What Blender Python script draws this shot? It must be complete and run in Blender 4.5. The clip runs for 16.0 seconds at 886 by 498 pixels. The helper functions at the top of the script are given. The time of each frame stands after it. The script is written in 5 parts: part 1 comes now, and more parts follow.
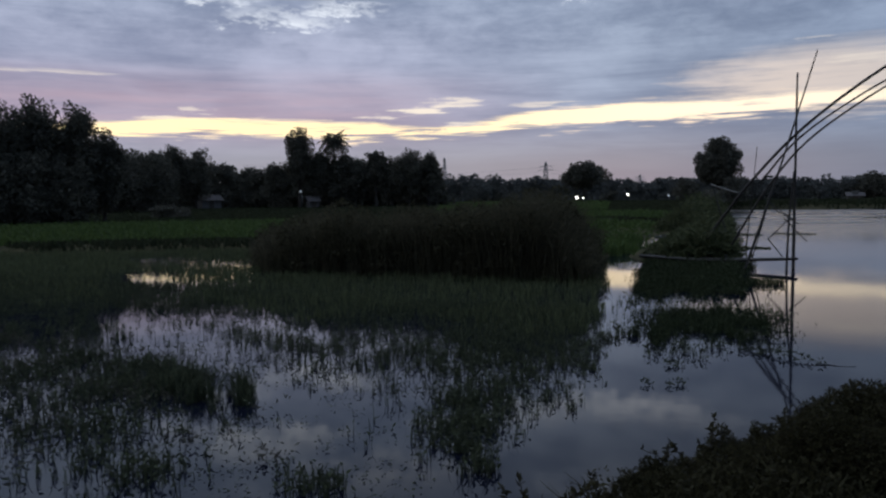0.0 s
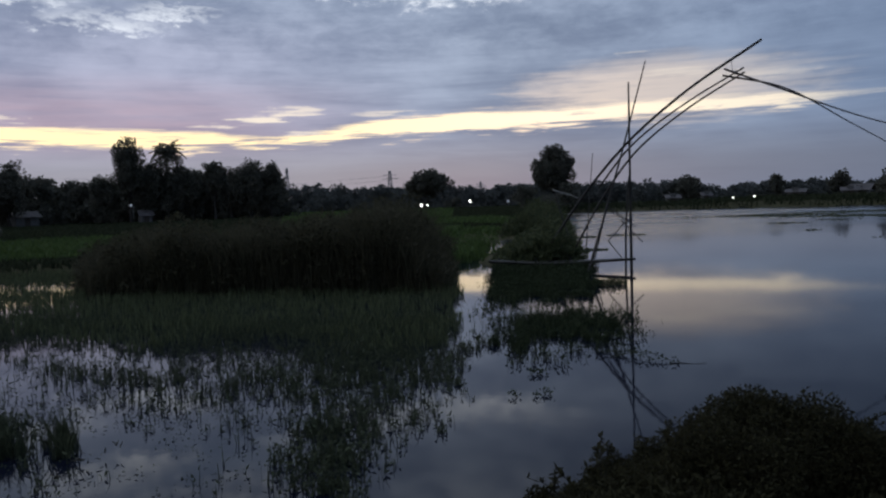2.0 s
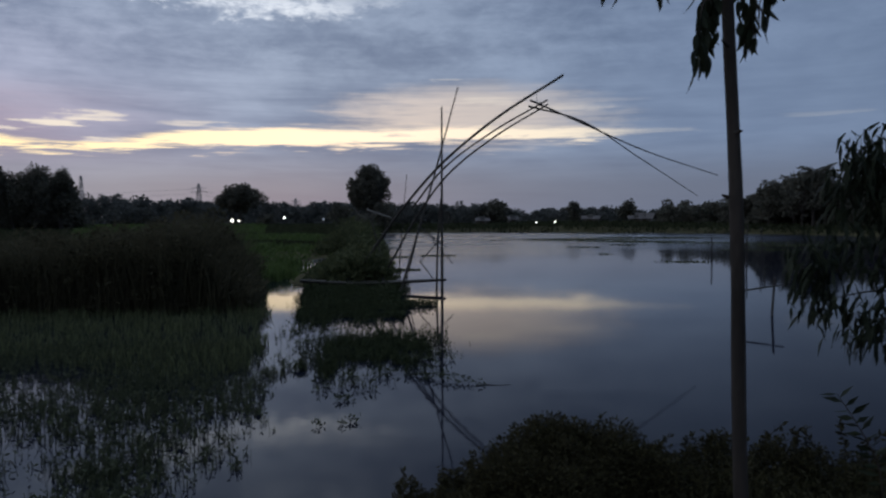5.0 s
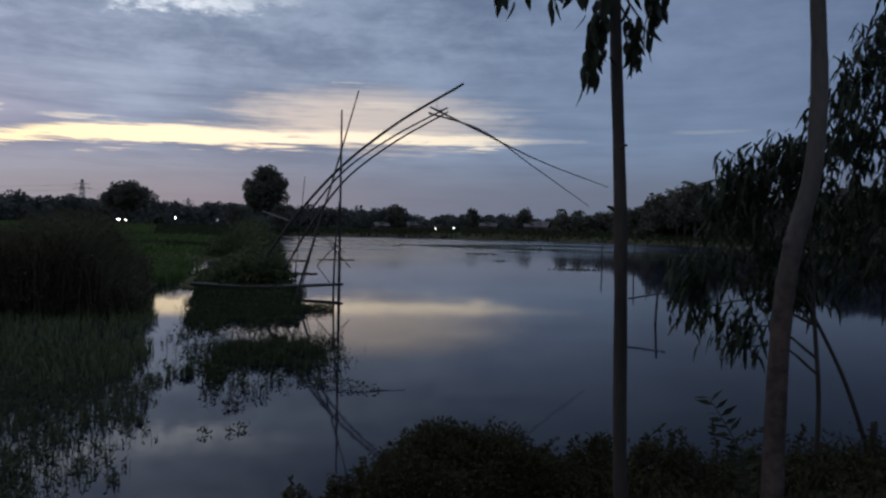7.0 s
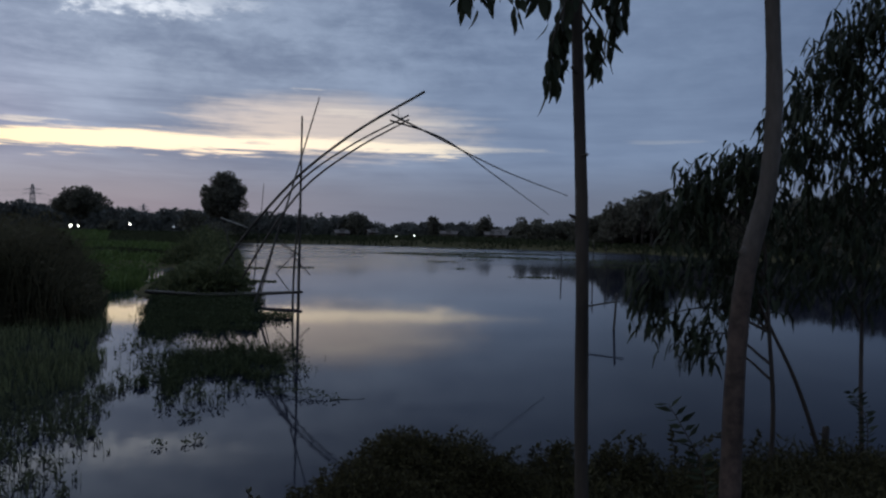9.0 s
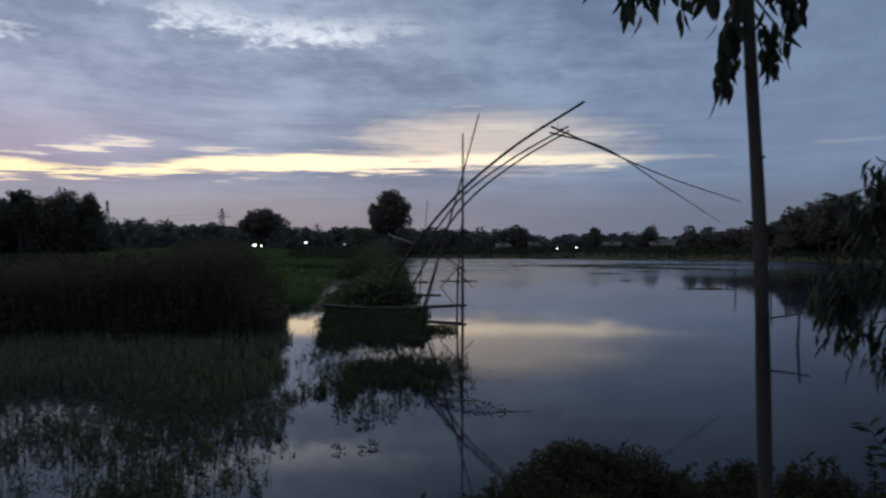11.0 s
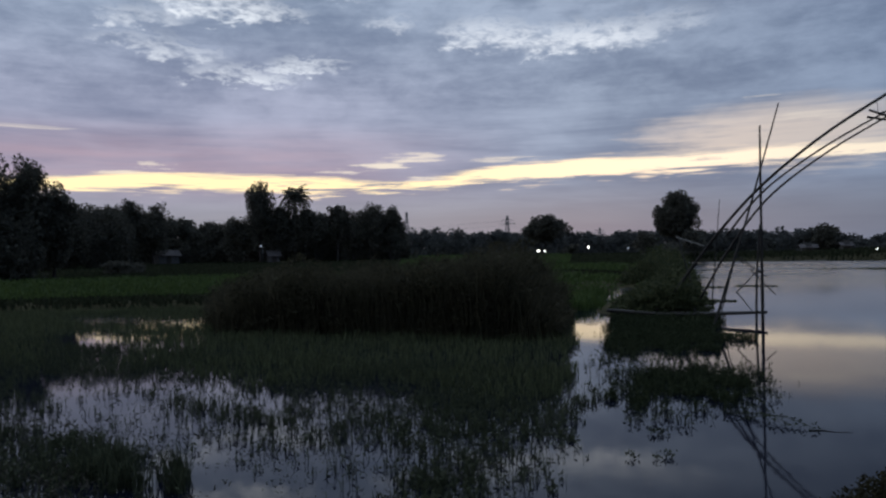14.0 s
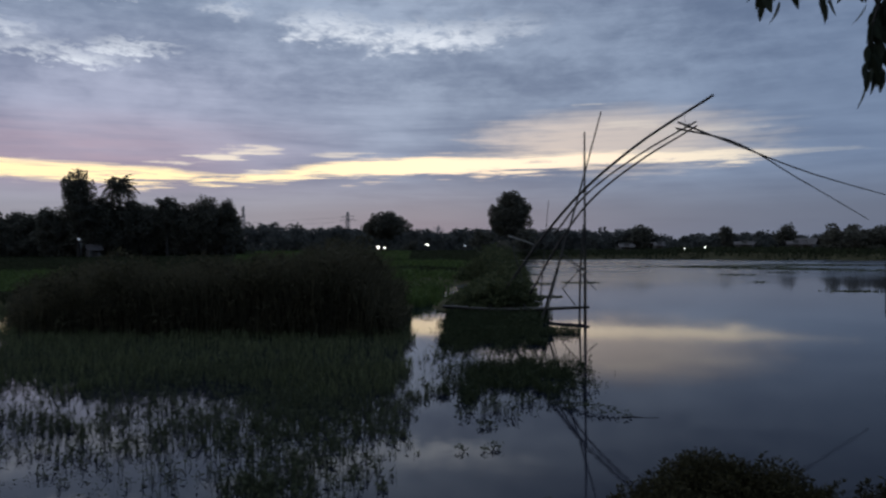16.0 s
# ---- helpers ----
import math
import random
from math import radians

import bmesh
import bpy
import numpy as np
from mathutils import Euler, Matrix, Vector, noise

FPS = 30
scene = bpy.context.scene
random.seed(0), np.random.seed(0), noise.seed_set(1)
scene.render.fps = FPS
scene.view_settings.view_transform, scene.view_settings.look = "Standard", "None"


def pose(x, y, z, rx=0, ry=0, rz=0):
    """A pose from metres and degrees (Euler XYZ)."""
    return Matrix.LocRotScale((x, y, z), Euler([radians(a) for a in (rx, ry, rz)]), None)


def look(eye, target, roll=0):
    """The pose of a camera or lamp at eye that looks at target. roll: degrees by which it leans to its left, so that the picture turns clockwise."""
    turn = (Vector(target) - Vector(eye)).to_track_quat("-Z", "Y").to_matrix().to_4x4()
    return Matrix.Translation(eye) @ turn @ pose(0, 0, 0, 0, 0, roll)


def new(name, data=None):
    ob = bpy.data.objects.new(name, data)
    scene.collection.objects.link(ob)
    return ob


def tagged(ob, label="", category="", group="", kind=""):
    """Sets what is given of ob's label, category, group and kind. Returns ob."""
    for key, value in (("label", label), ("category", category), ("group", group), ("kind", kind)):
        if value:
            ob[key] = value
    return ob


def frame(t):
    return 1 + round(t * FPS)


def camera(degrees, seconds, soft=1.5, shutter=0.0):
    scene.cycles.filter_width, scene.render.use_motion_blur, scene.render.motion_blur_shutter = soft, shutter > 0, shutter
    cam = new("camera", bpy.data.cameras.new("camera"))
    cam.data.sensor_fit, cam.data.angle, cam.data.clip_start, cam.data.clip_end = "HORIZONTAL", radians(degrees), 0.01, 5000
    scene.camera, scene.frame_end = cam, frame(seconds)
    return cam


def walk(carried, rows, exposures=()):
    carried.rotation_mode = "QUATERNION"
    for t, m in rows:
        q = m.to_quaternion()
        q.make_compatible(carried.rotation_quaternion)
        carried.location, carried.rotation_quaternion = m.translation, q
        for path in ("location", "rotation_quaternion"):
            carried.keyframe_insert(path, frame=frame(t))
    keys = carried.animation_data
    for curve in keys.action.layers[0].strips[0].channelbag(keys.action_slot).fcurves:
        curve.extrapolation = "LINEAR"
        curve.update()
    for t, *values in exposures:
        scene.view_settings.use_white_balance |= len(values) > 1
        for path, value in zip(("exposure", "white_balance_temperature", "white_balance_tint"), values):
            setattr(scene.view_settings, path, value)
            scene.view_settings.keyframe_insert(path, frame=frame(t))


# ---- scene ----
cam = camera(62.0, 16.0, soft=2.3, shutter=0.5)
PATH = [
    (0, (0.611, 0.361, 2.152), (-0.294, 2.139, 2.014), -0.6),
    (0.5, (0.535, 0.496, 2.145), (-0.297, 2.31, 2.011), -0.5),
    (1, (0.4, 0.613, 2.155), (-0.304, 2.483, 2.067), -1.9),
    (1.5, (0.3, 0.731, 2.165), (-0.254, 2.649, 2.053), -2.2),
    (2, (0.292, 0.842, 2.163), (-0.227, 2.769, 2.04), -1.9),
    (2.5, (0.331, 0.935, 2.162), (-0.161, 2.87, 2.04), -2.0),
    (3, (0.343, 1.017, 2.159), (-0.071, 2.97, 2.044), -2.1),
    (3.5, (0.314, 1.088, 2.164), (0.014, 3.063, 2.071), -1.7),
    (4, (0.309, 1.145, 2.168), (0.117, 3.134, 2.084), -1.1),
    (6.5, (0.35, 1.172, 2.169), (0.525, 3.163, 2.095), 0.9),
    (7, (0.352, 1.174, 2.169), (0.599, 3.158, 2.104), 1.2),
    (7.5, (0.351, 1.176, 2.162), (0.664, 3.15, 2.11), 1.2),
    (8, (0.364, 1.2, 2.168), (0.734, 3.165, 2.121), 1.3),
    (8.2, (0.364, 1.203, 2.169), (0.742, 3.166, 2.12), 1.3),
    (10.3, (0.307, 1.165, 2.17), (0.426, 3.161, 2.146), 0.8),
    (10.5, (0.307, 1.16, 2.169), (0.363, 3.159, 2.147), 0.5),
    (11, (0.315, 1.146, 2.164), (0.234, 3.144, 2.152), 0.1),
    (11.5, (0.31, 1.135, 2.164), (0.052, 3.119, 2.154), -0.6),
    (12, (0.281, 1.127, 2.168), (-0.148, 3.081, 2.154), -1.0),
    (12.5, (0.246, 1.118, 2.17), (-0.348, 3.027, 2.157), -1.3),
    (13, (0.226, 1.103, 2.169), (-0.52, 2.958, 2.164), -1.3),
    (13.5, (0.238, 1.084, 2.165), (-0.597, 2.901, 2.17), -1.4),
    (14, (0.256, 1.064, 2.167), (-0.558, 2.891, 2.173), -0.9),
    (14.5, (0.27, 1.058, 2.173), (-0.462, 2.919, 2.177), -0.7),
    (15, (0.282, 1.076, 2.171), (-0.353, 2.972, 2.174), -0.6),
    (15.5, (0.293, 1.111, 2.169), (-0.224, 3.043, 2.167), -0.5),
    (16, (0.301, 1.155, 2.167), (-0.103, 3.114, 2.159), -0.3),
]
walk(cam, [(t, look(eye, target, roll)) for t, eye, target, roll in PATH],
     exposures=((0.0, 0.12), (0.5, 0.18), (1.0, 0.05), (1.5, 0.08), (3.0, 0.10), (4.0, 0.03), (6.3, 0.0), (8.2, 0.05), (11.2, 0.06), (13.0, 0.02), (16.0, -0.03)))

# ---- sky light ----
world = bpy.data.worlds.new("dusk_sky")
scene.world = world
world.use_nodes = True
wt = world.node_tree
wt.nodes.clear()


def plug(tree, socket, value):
    if hasattr(value, "is_output"):
        tree.links.new(value, socket)
    else:
        socket.default_value = value


def calc(tree, op, a, b=0.0, c=0.0):
    n = tree.nodes.new("ShaderNodeMath")
    n.operation = op
    for i, v in enumerate((a, b, c)):
        plug(tree, n.inputs[i], v)
    return n.outputs[0]


def blend(tree, fac, a, b, mode="MIX"):
    n = tree.nodes.new("ShaderNodeMix")
    n.data_type, n.blend_type, n.clamp_factor = "RGBA", mode, True
    plug(tree, n.inputs["Factor"], fac)
    for key, v in (("A", a), ("B", b)):
        s = [i for i in n.inputs if i.name == key and i.type == "RGBA"][0]
        plug(tree, s, v if hasattr(v, "is_output") else (*v, 1.0))
    return [o for o in n.outputs if o.type == "RGBA"][0]


def step(tree, v, lo, hi, a=0.0, b=1.0):
    n = tree.nodes.new("ShaderNodeMapRange")
    n.interpolation_type = "SMOOTHSTEP"
    for key, val in (("Value", v), ("From Min", lo), ("From Max", hi), ("To Min", a), ("To Max", b)):
        plug(tree, n.inputs[key], val)
    return n.outputs[0]


def vec(tree, x, y, z=0.0):
    n = tree.nodes.new("ShaderNodeCombineXYZ")
    for i, v in enumerate((x, y, z)):
        plug(tree, n.inputs[i], v)
    return n.outputs[0]


def fuzz(tree, v, scale, detail=5.0, rough=0.55, distort=0.0):
    n = tree.nodes.new("ShaderNodeTexNoise")
    plug(tree, n.inputs["Vector"], v)
    n.inputs["Scale"].default_value, n.inputs["Detail"].default_value = scale, detail
    n.inputs["Roughness"].default_value, n.inputs["Distortion"].default_value = rough, distort
    return n.outputs["Fac"]


def curve(tree, v, pairs):
    n = tree.nodes.new("ShaderNodeFloatCurve")
    pts = n.mapping.curves[0].points
    pts[0].location, pts[1].location = pairs[0], pairs[-1]
    for p in pairs[1:-1]:
        pts.new(*p)
    n.mapping.update()
    plug(tree, n.inputs["Value"], v)
    return n.outputs[0]


# bright rags in the cloud, low flecks by the band and dark bars across it: azimuth, elevation, half sizes in degrees, strength
RAGS = ((-13.8, 15.7, 5.6, 1.0, 0.95), (-20.6, 16.5, 3.0, 0.9, 0.8), (-7.5, 16.4, 3.4, 0.8, 0.45), (-46.3, 15.2, 2.6, 0.5, 0.5), (-42.8, 14.5, 2.4, 0.6, 0.7), (-39.4, 13.3, 3.0, 0.55, 0.85), (-36.6, 13.0, 2.0, 0.4, 0.6), (-34.0, 14.2, 2.4, 0.6, 0.85),
        (-41.0, 18.3, 3.8, 1.0, 1.0), (-45.8, 16.8, 2.8, 0.6, 0.6), (-37.2, 17.6, 2.8, 0.6, 0.85), (-27.6, 17.2, 1.6, 0.6, 0.55), (-31.0, 20.8, 7.0, 1.4, 0.6))
FLECKS = ((-54.0, 8.8, 4.5, 0.20, 0.40), (-45.0, 6.6, 1.2, 0.16, 0.7), (-47.5, 5.95, 1.6, 0.2, 0.6), (-32.0, 6.25, 2.2, 0.17, 0.75), (-28.4, 6.75, 2.4, 0.34, 0.95), (-26.0, 7.2, 2.8, 0.24, 0.9), (-25.3, 7.55, 2.2, 0.18, 0.7),
          (-25.6, 5.75, 1.7, 0.2, 0.8), (-0.2, 10.6, 1.2, 0.25, 0.25), (2.6, 9.0, 3.0, 0.5, 0.45), (8.0, 8.3, 4.5, 0.4, 0.3), (15.0, 6.7, 3.5, 0.3, 0.28), (26.0, 7.1, 3.0, 0.25, 0.16), (-19.5, 7.1, 2.6, 0.22, 0.6))
BARS = ((-7.0, 7.1, 5.5, 0.26, 0.75), (-2.0, 7.85, 4.0, 0.3, 0.6), (5.5, 6.95, 3.6, 0.24, 0.6), (-13.8, 7.05, 4.0, 0.24, 0.75), (-16.9, 6.55, 2.4, 0.2, 0.7), (-4.5, 6.5, 1.3, 0.16, 0.6), (-15.0, 5.4, 2.0, 0.16, 0.7), (-20.5, 5.4, 2.2, 0.15, 0.7),
        (-11.5, 8.2, 3.4, 0.35, 0.6), (-40.0, 4.75, 2.4, 0.16, 0.6), (-35.0, 5.2, 2.2, 0.13, 0.5), (3.0, 8.5, 3.2, 0.3, 0.4), (-24.0, 6.25, 2.6, 0.2, 0.5))


def build_sky(w):
    tc = w.nodes.new("ShaderNodeTexCoord")
    sep = w.nodes.new("ShaderNodeSeparateXYZ")
    w.links.new(tc.outputs["Generated"], sep.inputs[0])
    dx, dy, dz = sep.outputs
    el = calc(w, "MULTIPLY", calc(w, "ARCSINE", dz), 57.2958)
    az = calc(w, "MULTIPLY", calc(w, "ARCTAN2", dx, dy), 57.2958)

    def plane(sx, sy, seed):
        return vec(w, calc(w, "MULTIPLY", az, sx), calc(w, "MULTIPLY", el, sy), seed)

    def spread(v, amount):
        return calc(w, "MULTIPLY", calc(w, "SUBTRACT", v, 0.5), amount)

    # layered cloud deck: long flat veils low down, looser cloud high up
    squeeze = calc(w, "ADD", calc(w, "MULTIPLY", calc(w, "MAXIMUM", el, 0.0), 0.05), 0.5)
    veils = fuzz(w, vec(w, calc(w, "MULTIPLY", az, 0.055), calc(w, "DIVIDE", calc(w, "MULTIPLY", el, 0.30), squeeze), 3.7), 1.0, 6.0, 0.55, 0.45)
    fine = fuzz(w, plane(0.085, 1.05, 9.1), 1.0, 7.0, 0.6, 0.35)
    thin = fuzz(w, plane(0.16, 2.6, 1.3), 1.0, 6.0, 0.6, 0.3)
    cell = fuzz(w, plane(0.42, 0.95, 5.2), 1.0, 6.0, 0.62, 0.25)
    crumb = fuzz(w, plane(0.9, 2.3, 2.9), 1.0, 6.0, 0.65, 0.4)
    wisp = fuzz(w, plane(0.24, 3.4, 6.3), 1.0, 6.0, 0.62, 0.4)
    broad = fuzz(w, plane(0.11, 0.33, 7.7), 1.0, 3.0, 0.5, 0.3)
    # shapes are read at places pushed about by the noise, which gives them torn edges
    azw = calc(w, "ADD", az, calc(w, "ADD", spread(cell, 5.0), spread(crumb, 1.8)))
    elw = calc(w, "ADD", el, calc(w, "ADD", spread(fine, 1.1), calc(w, "ADD", spread(thin, 0.8), spread(wisp, 0.8))))
    high_el = calc(w, "ADD", el, calc(w, "ADD", spread(cell, 3.4), spread(crumb, 2.2)))

    def oval(x, y, caz, cel, raz, rel):
        px = calc(w, "DIVIDE", calc(w, "SUBTRACT", x, caz), raz)
        py = calc(w, "DIVIDE", calc(w, "SUBTRACT", y, cel), rel)
        return calc(w, "SUBTRACT", 1.0, calc(w, "ADD", calc(w, "MULTIPLY", px, px), calc(w, "MULTIPLY", py, py)))

    high = step(w, el, 8.0, 13.0)
    grain = calc(w, "ADD", calc(w, "MULTIPLY", fine, calc(w, "SUBTRACT", 1.0, high)), calc(w, "MULTIPLY", cell, high))
    tone = calc(w, "ADD", calc(w, "MULTIPLY", veils, 0.42), calc(w, "ADD", calc(w, "MULTIPLY", grain, 0.28), calc(w, "MULTIPLY", broad, 0.30)))
    tone = calc(w, "ADD", tone, calc(w, "ADD", spread(thin, 0.08), spread(wisp, 0.05)))
    deck = blend(w, step(w, tone, 0.35, 0.66), (0.162, 0.213, 0.320), (0.338, 0.412, 0.548))
    deck = blend(w, calc(w, "MULTIPLY", step(w, az, 4.0, 24.0), 0.55), deck, (0.262, 0.330, 0.455))
    deck = blend(w, step(w, az, -4.0, -16.0), deck, blend(w, 1.0, deck, (1.14, 1.13, 1.11), "MULTIPLY"))
    # warmer, mauve cloud over the sunset's left flank
    mauve = calc(w, "MULTIPLY", step(w, az, -8.0, -38.0), step(w, el, 19.0, 9.0))
    deck = blend(w, mauve, deck, blend(w, 1.0, deck, (1.14, 1.0, 1.01), "MULTIPLY"))
    # even grey-mauve veil close to the horizon
    veil = step(w, el, 6.5, 2.0)
    haze = blend(w, step(w, az, -28.0, -4.0), (0.308, 0.300, 0.340), (0.206, 0.224, 0.280))
    deck = blend(w, calc(w, "MULTIPLY", veil, 0.85), deck, haze)
    pink = calc(w, "MULTIPLY", step(w, az, -14.0, -38.0), calc(w, "MULTIPLY", step(w, el, 10.5, 7.0), step(w, el, 3.0, 6.2)))
    deck = blend(w, calc(w, "MULTIPLY", pink, calc(w, "ADD", calc(w, "MULTIPLY", fine, 0.9), 0.05)), deck, (0.47, 0.325, 0.39))
    # soft cream glow above the band, with a firm upper left edge
    glow = step(w, calc(w, "ADD", oval(azw, elw, 2.0, 7.9, 12.5, 2.7), calc(w, "ADD", spread(thin, 1.1), spread(wisp, 0.8))), -0.15, 1.05)
    glow = calc(w, "MULTIPLY", glow, step(w, azw, 20.0, 4.0, 0.25, 1.0))
    deck = blend(w, calc(w, "MULTIPLY", glow, 0.84), deck, (0.80, 0.68, 0.60))
    # the bright gap between the cloud banks
    u = calc(w, "DIVIDE", calc(w, "ADD", az, 60.0), 120.0)
    mid = calc(w, "MULTIPLY", curve(w, u, ((0, .48), (.07, .50), (.11, .53), (.175, .53), (.25, .515), (.285, .525), (.32, .565), (.375, .61), (.445, .63), (.5, .65), (.55, .655), (.6, .65), (1, .62))), 10.0)
    half = calc(w, "MULTIPLY", curve(w, u, ((0, .18), (.07, .22), (.11, .27), (.175, .29), (.225, .24), (.262, .10), (.29, .12), (.32, .24), (.375, .38), (.445, .34), (.5, .28), (.55, .22), (.59, .14), (.63, .04), (1, 0))), 2.0)
    away = calc(w, "SUBTRACT", elw, mid)
    gap = calc(w, "SUBTRACT", half, calc(w, "ABSOLUTE", away))
    gap = calc(w, "MULTIPLY", step(w, calc(w, "ADD", gap, spread(wisp, 2.0)), -0.32, 0.28), step(w, azw, 17.0, 8.0))
    warm = blend(w, step(w, az, -36.0, 2.0), (1.28, 1.02, 0.58), (1.24, 1.03, 0.78))
    warm = blend(w, step(w, calc(w, "ABSOLUTE", away), 0.25, 1.0), warm, (1.0, 0.80, 0.62))
    dim = deck
    deck = blend(w, gap, deck, warm)
    for caz, cel, raz, rel, power in BARS:
        bar = step(w, calc(w, "ADD", oval(azw, elw, caz, cel, raz, rel), spread(wisp, 3.0)), -0.3, 1.1)
        deck = blend(w, calc(w, "MULTIPLY", bar, power), deck, dim)
    for caz, cel, raz, rel, power in FLECKS:
        fleck = step(w, calc(w, "ADD", oval(azw, elw, caz, cel, raz, rel), spread(wisp, 3.4)), -0.2, 1.3)
        deck = blend(w, calc(w, "MULTIPLY", fleck, power), deck, (0.92, 0.82, 0.70))
    # torn white openings higher up
    curd = step(w, calc(w, "ADD", calc(w, "MULTIPLY", cell, 0.5), calc(w, "MULTIPLY", crumb, 0.5)), 0.38, 0.66)
    for caz, cel, raz, rel, power in RAGS:
        rag = oval(azw, high_el, caz, cel, raz, rel)
        rag = calc(w, "MULTIPLY", step(w, rag, -1.2, 1.0), calc(w, "ADD", calc(w, "MULTIPLY", curd, 0.9), 0.1))
        deck = blend(w, calc(w, "MULTIPLY", rag, power), deck, (0.84, 0.89, 0.97))
    # unseen upper sky: brighter cloud and zenith strength added to lift dark foliage
    over = step(w, calc(w, "ADD", veils, calc(w, "MULTIPLY", spread(cell, 0.6), 1.0)), 0.45, 0.75)
    deck = blend(w, calc(w, "MULTIPLY", calc(w, "MULTIPLY", over, step(w, el, 18.0, 26.0)), 0.7), deck, (0.80, 0.87, 0.97))
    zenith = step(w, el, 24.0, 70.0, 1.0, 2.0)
    cool = blend(w, step(w, az, -14.0, 22.0), (1, 1, 1), (0.655, 0.72, 0.805))
    deck = blend(w, 1.0, deck, cool, "MULTIPLY")
    # sky far to the right dimmed to darken the water's reflection there
    deck = blend(w, 1.0, deck, blend(w, step(w, az, 24.0, 50.0), (1, 1, 1), (0.55, 0.60, 0.68)), "MULTIPLY")
    bg = w.nodes.new("ShaderNodeBackground")
    w.links.new(deck, bg.inputs["Color"])
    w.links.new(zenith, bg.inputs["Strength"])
    # clear twilight above the clouds
    sky = w.nodes.new("ShaderNodeTexSky")
    sky.sky_type, sky.sun_disc = "NISHITA", False
    sky.sun_elevation, sky.sun_rotation = radians(0.5), radians(-12.0)
    clear = w.nodes.new("ShaderNodeBackground")
    w.links.new(sky.outputs[0], clear.inputs["Color"])
    clear.inputs["Strength"].default_value = 0.004
    add = w.nodes.new("ShaderNodeAddShader")
    out = w.nodes.new("ShaderNodeOutputWorld")
    w.links.new(bg.outputs[0], add.inputs[0])
    w.links.new(clear.outputs[0], add.inputs[1])
    w.links.new(add.outputs[0], out.inputs["Surface"])


build_sky(wt)


# ---- materials ----
def surface(name, low, high, rough=0.7, scale=3.0, bump=0.0, island=0.0, metal=0.0, spec=0.4, stretch=(1, 1, 1), detail=6.0, thin=0.0):
    """Two-scale mottled surface; island: how much each leaf or blade differs."""
    m = bpy.data.materials.new(name)
    m.use_nodes = True
    t = m.node_tree
    b = t.nodes["Principled BSDF"]
    tc = t.nodes.new("ShaderNodeTexCoord")
    mp = t.nodes.new("ShaderNodeMapping")
    mp.inputs["Scale"].default_value = stretch
    t.links.new(tc.outputs["Object"], mp.inputs[0])
    broad = fuzz(t, mp.outputs[0], scale, detail, 0.6)
    fine = fuzz(t, mp.outputs[0], scale * 9.0, 4.0, 0.6)
    mix = calc(t, "ADD", calc(t, "MULTIPLY", broad, 0.7), calc(t, "MULTIPLY", fine, 0.3))
    if island:
        geo = t.nodes.new("ShaderNodeNewGeometry")
        mix = calc(t, "ADD", calc(t, "MULTIPLY", mix, 1.0 - island), calc(t, "MULTIPLY", geo.outputs["Random Per Island"], island))
    col = blend(t, step(t, mix, 0.3, 0.72), low, high)
    t.links.new(col, b.inputs["Base Color"])
    b.inputs["Roughness"].default_value, b.inputs["Metallic"].default_value = rough, metal
    b.inputs["Specular IOR Level"].default_value = spec
    if thin:
        glow = t.nodes.new("ShaderNodeBsdfTranslucent")
        both = t.nodes.new("ShaderNodeMixShader")
        t.links.new(col, glow.inputs["Color"])
        both.inputs[0].default_value = thin
        t.links.new(b.outputs[0], both.inputs[1])
        t.links.new(glow.outputs[0], both.inputs[2])
        t.links.new(both.outputs[0], t.nodes["Material Output"].inputs["Surface"])
    if bump:
        bp = t.nodes.new("ShaderNodeBump")
        bp.inputs["Strength"].default_value, bp.inputs["Distance"].default_value = bump, 0.02
        t.links.new(mix, bp.inputs["Height"])
        t.links.new(bp.outputs[0], b.inputs["Normal"])
    return m


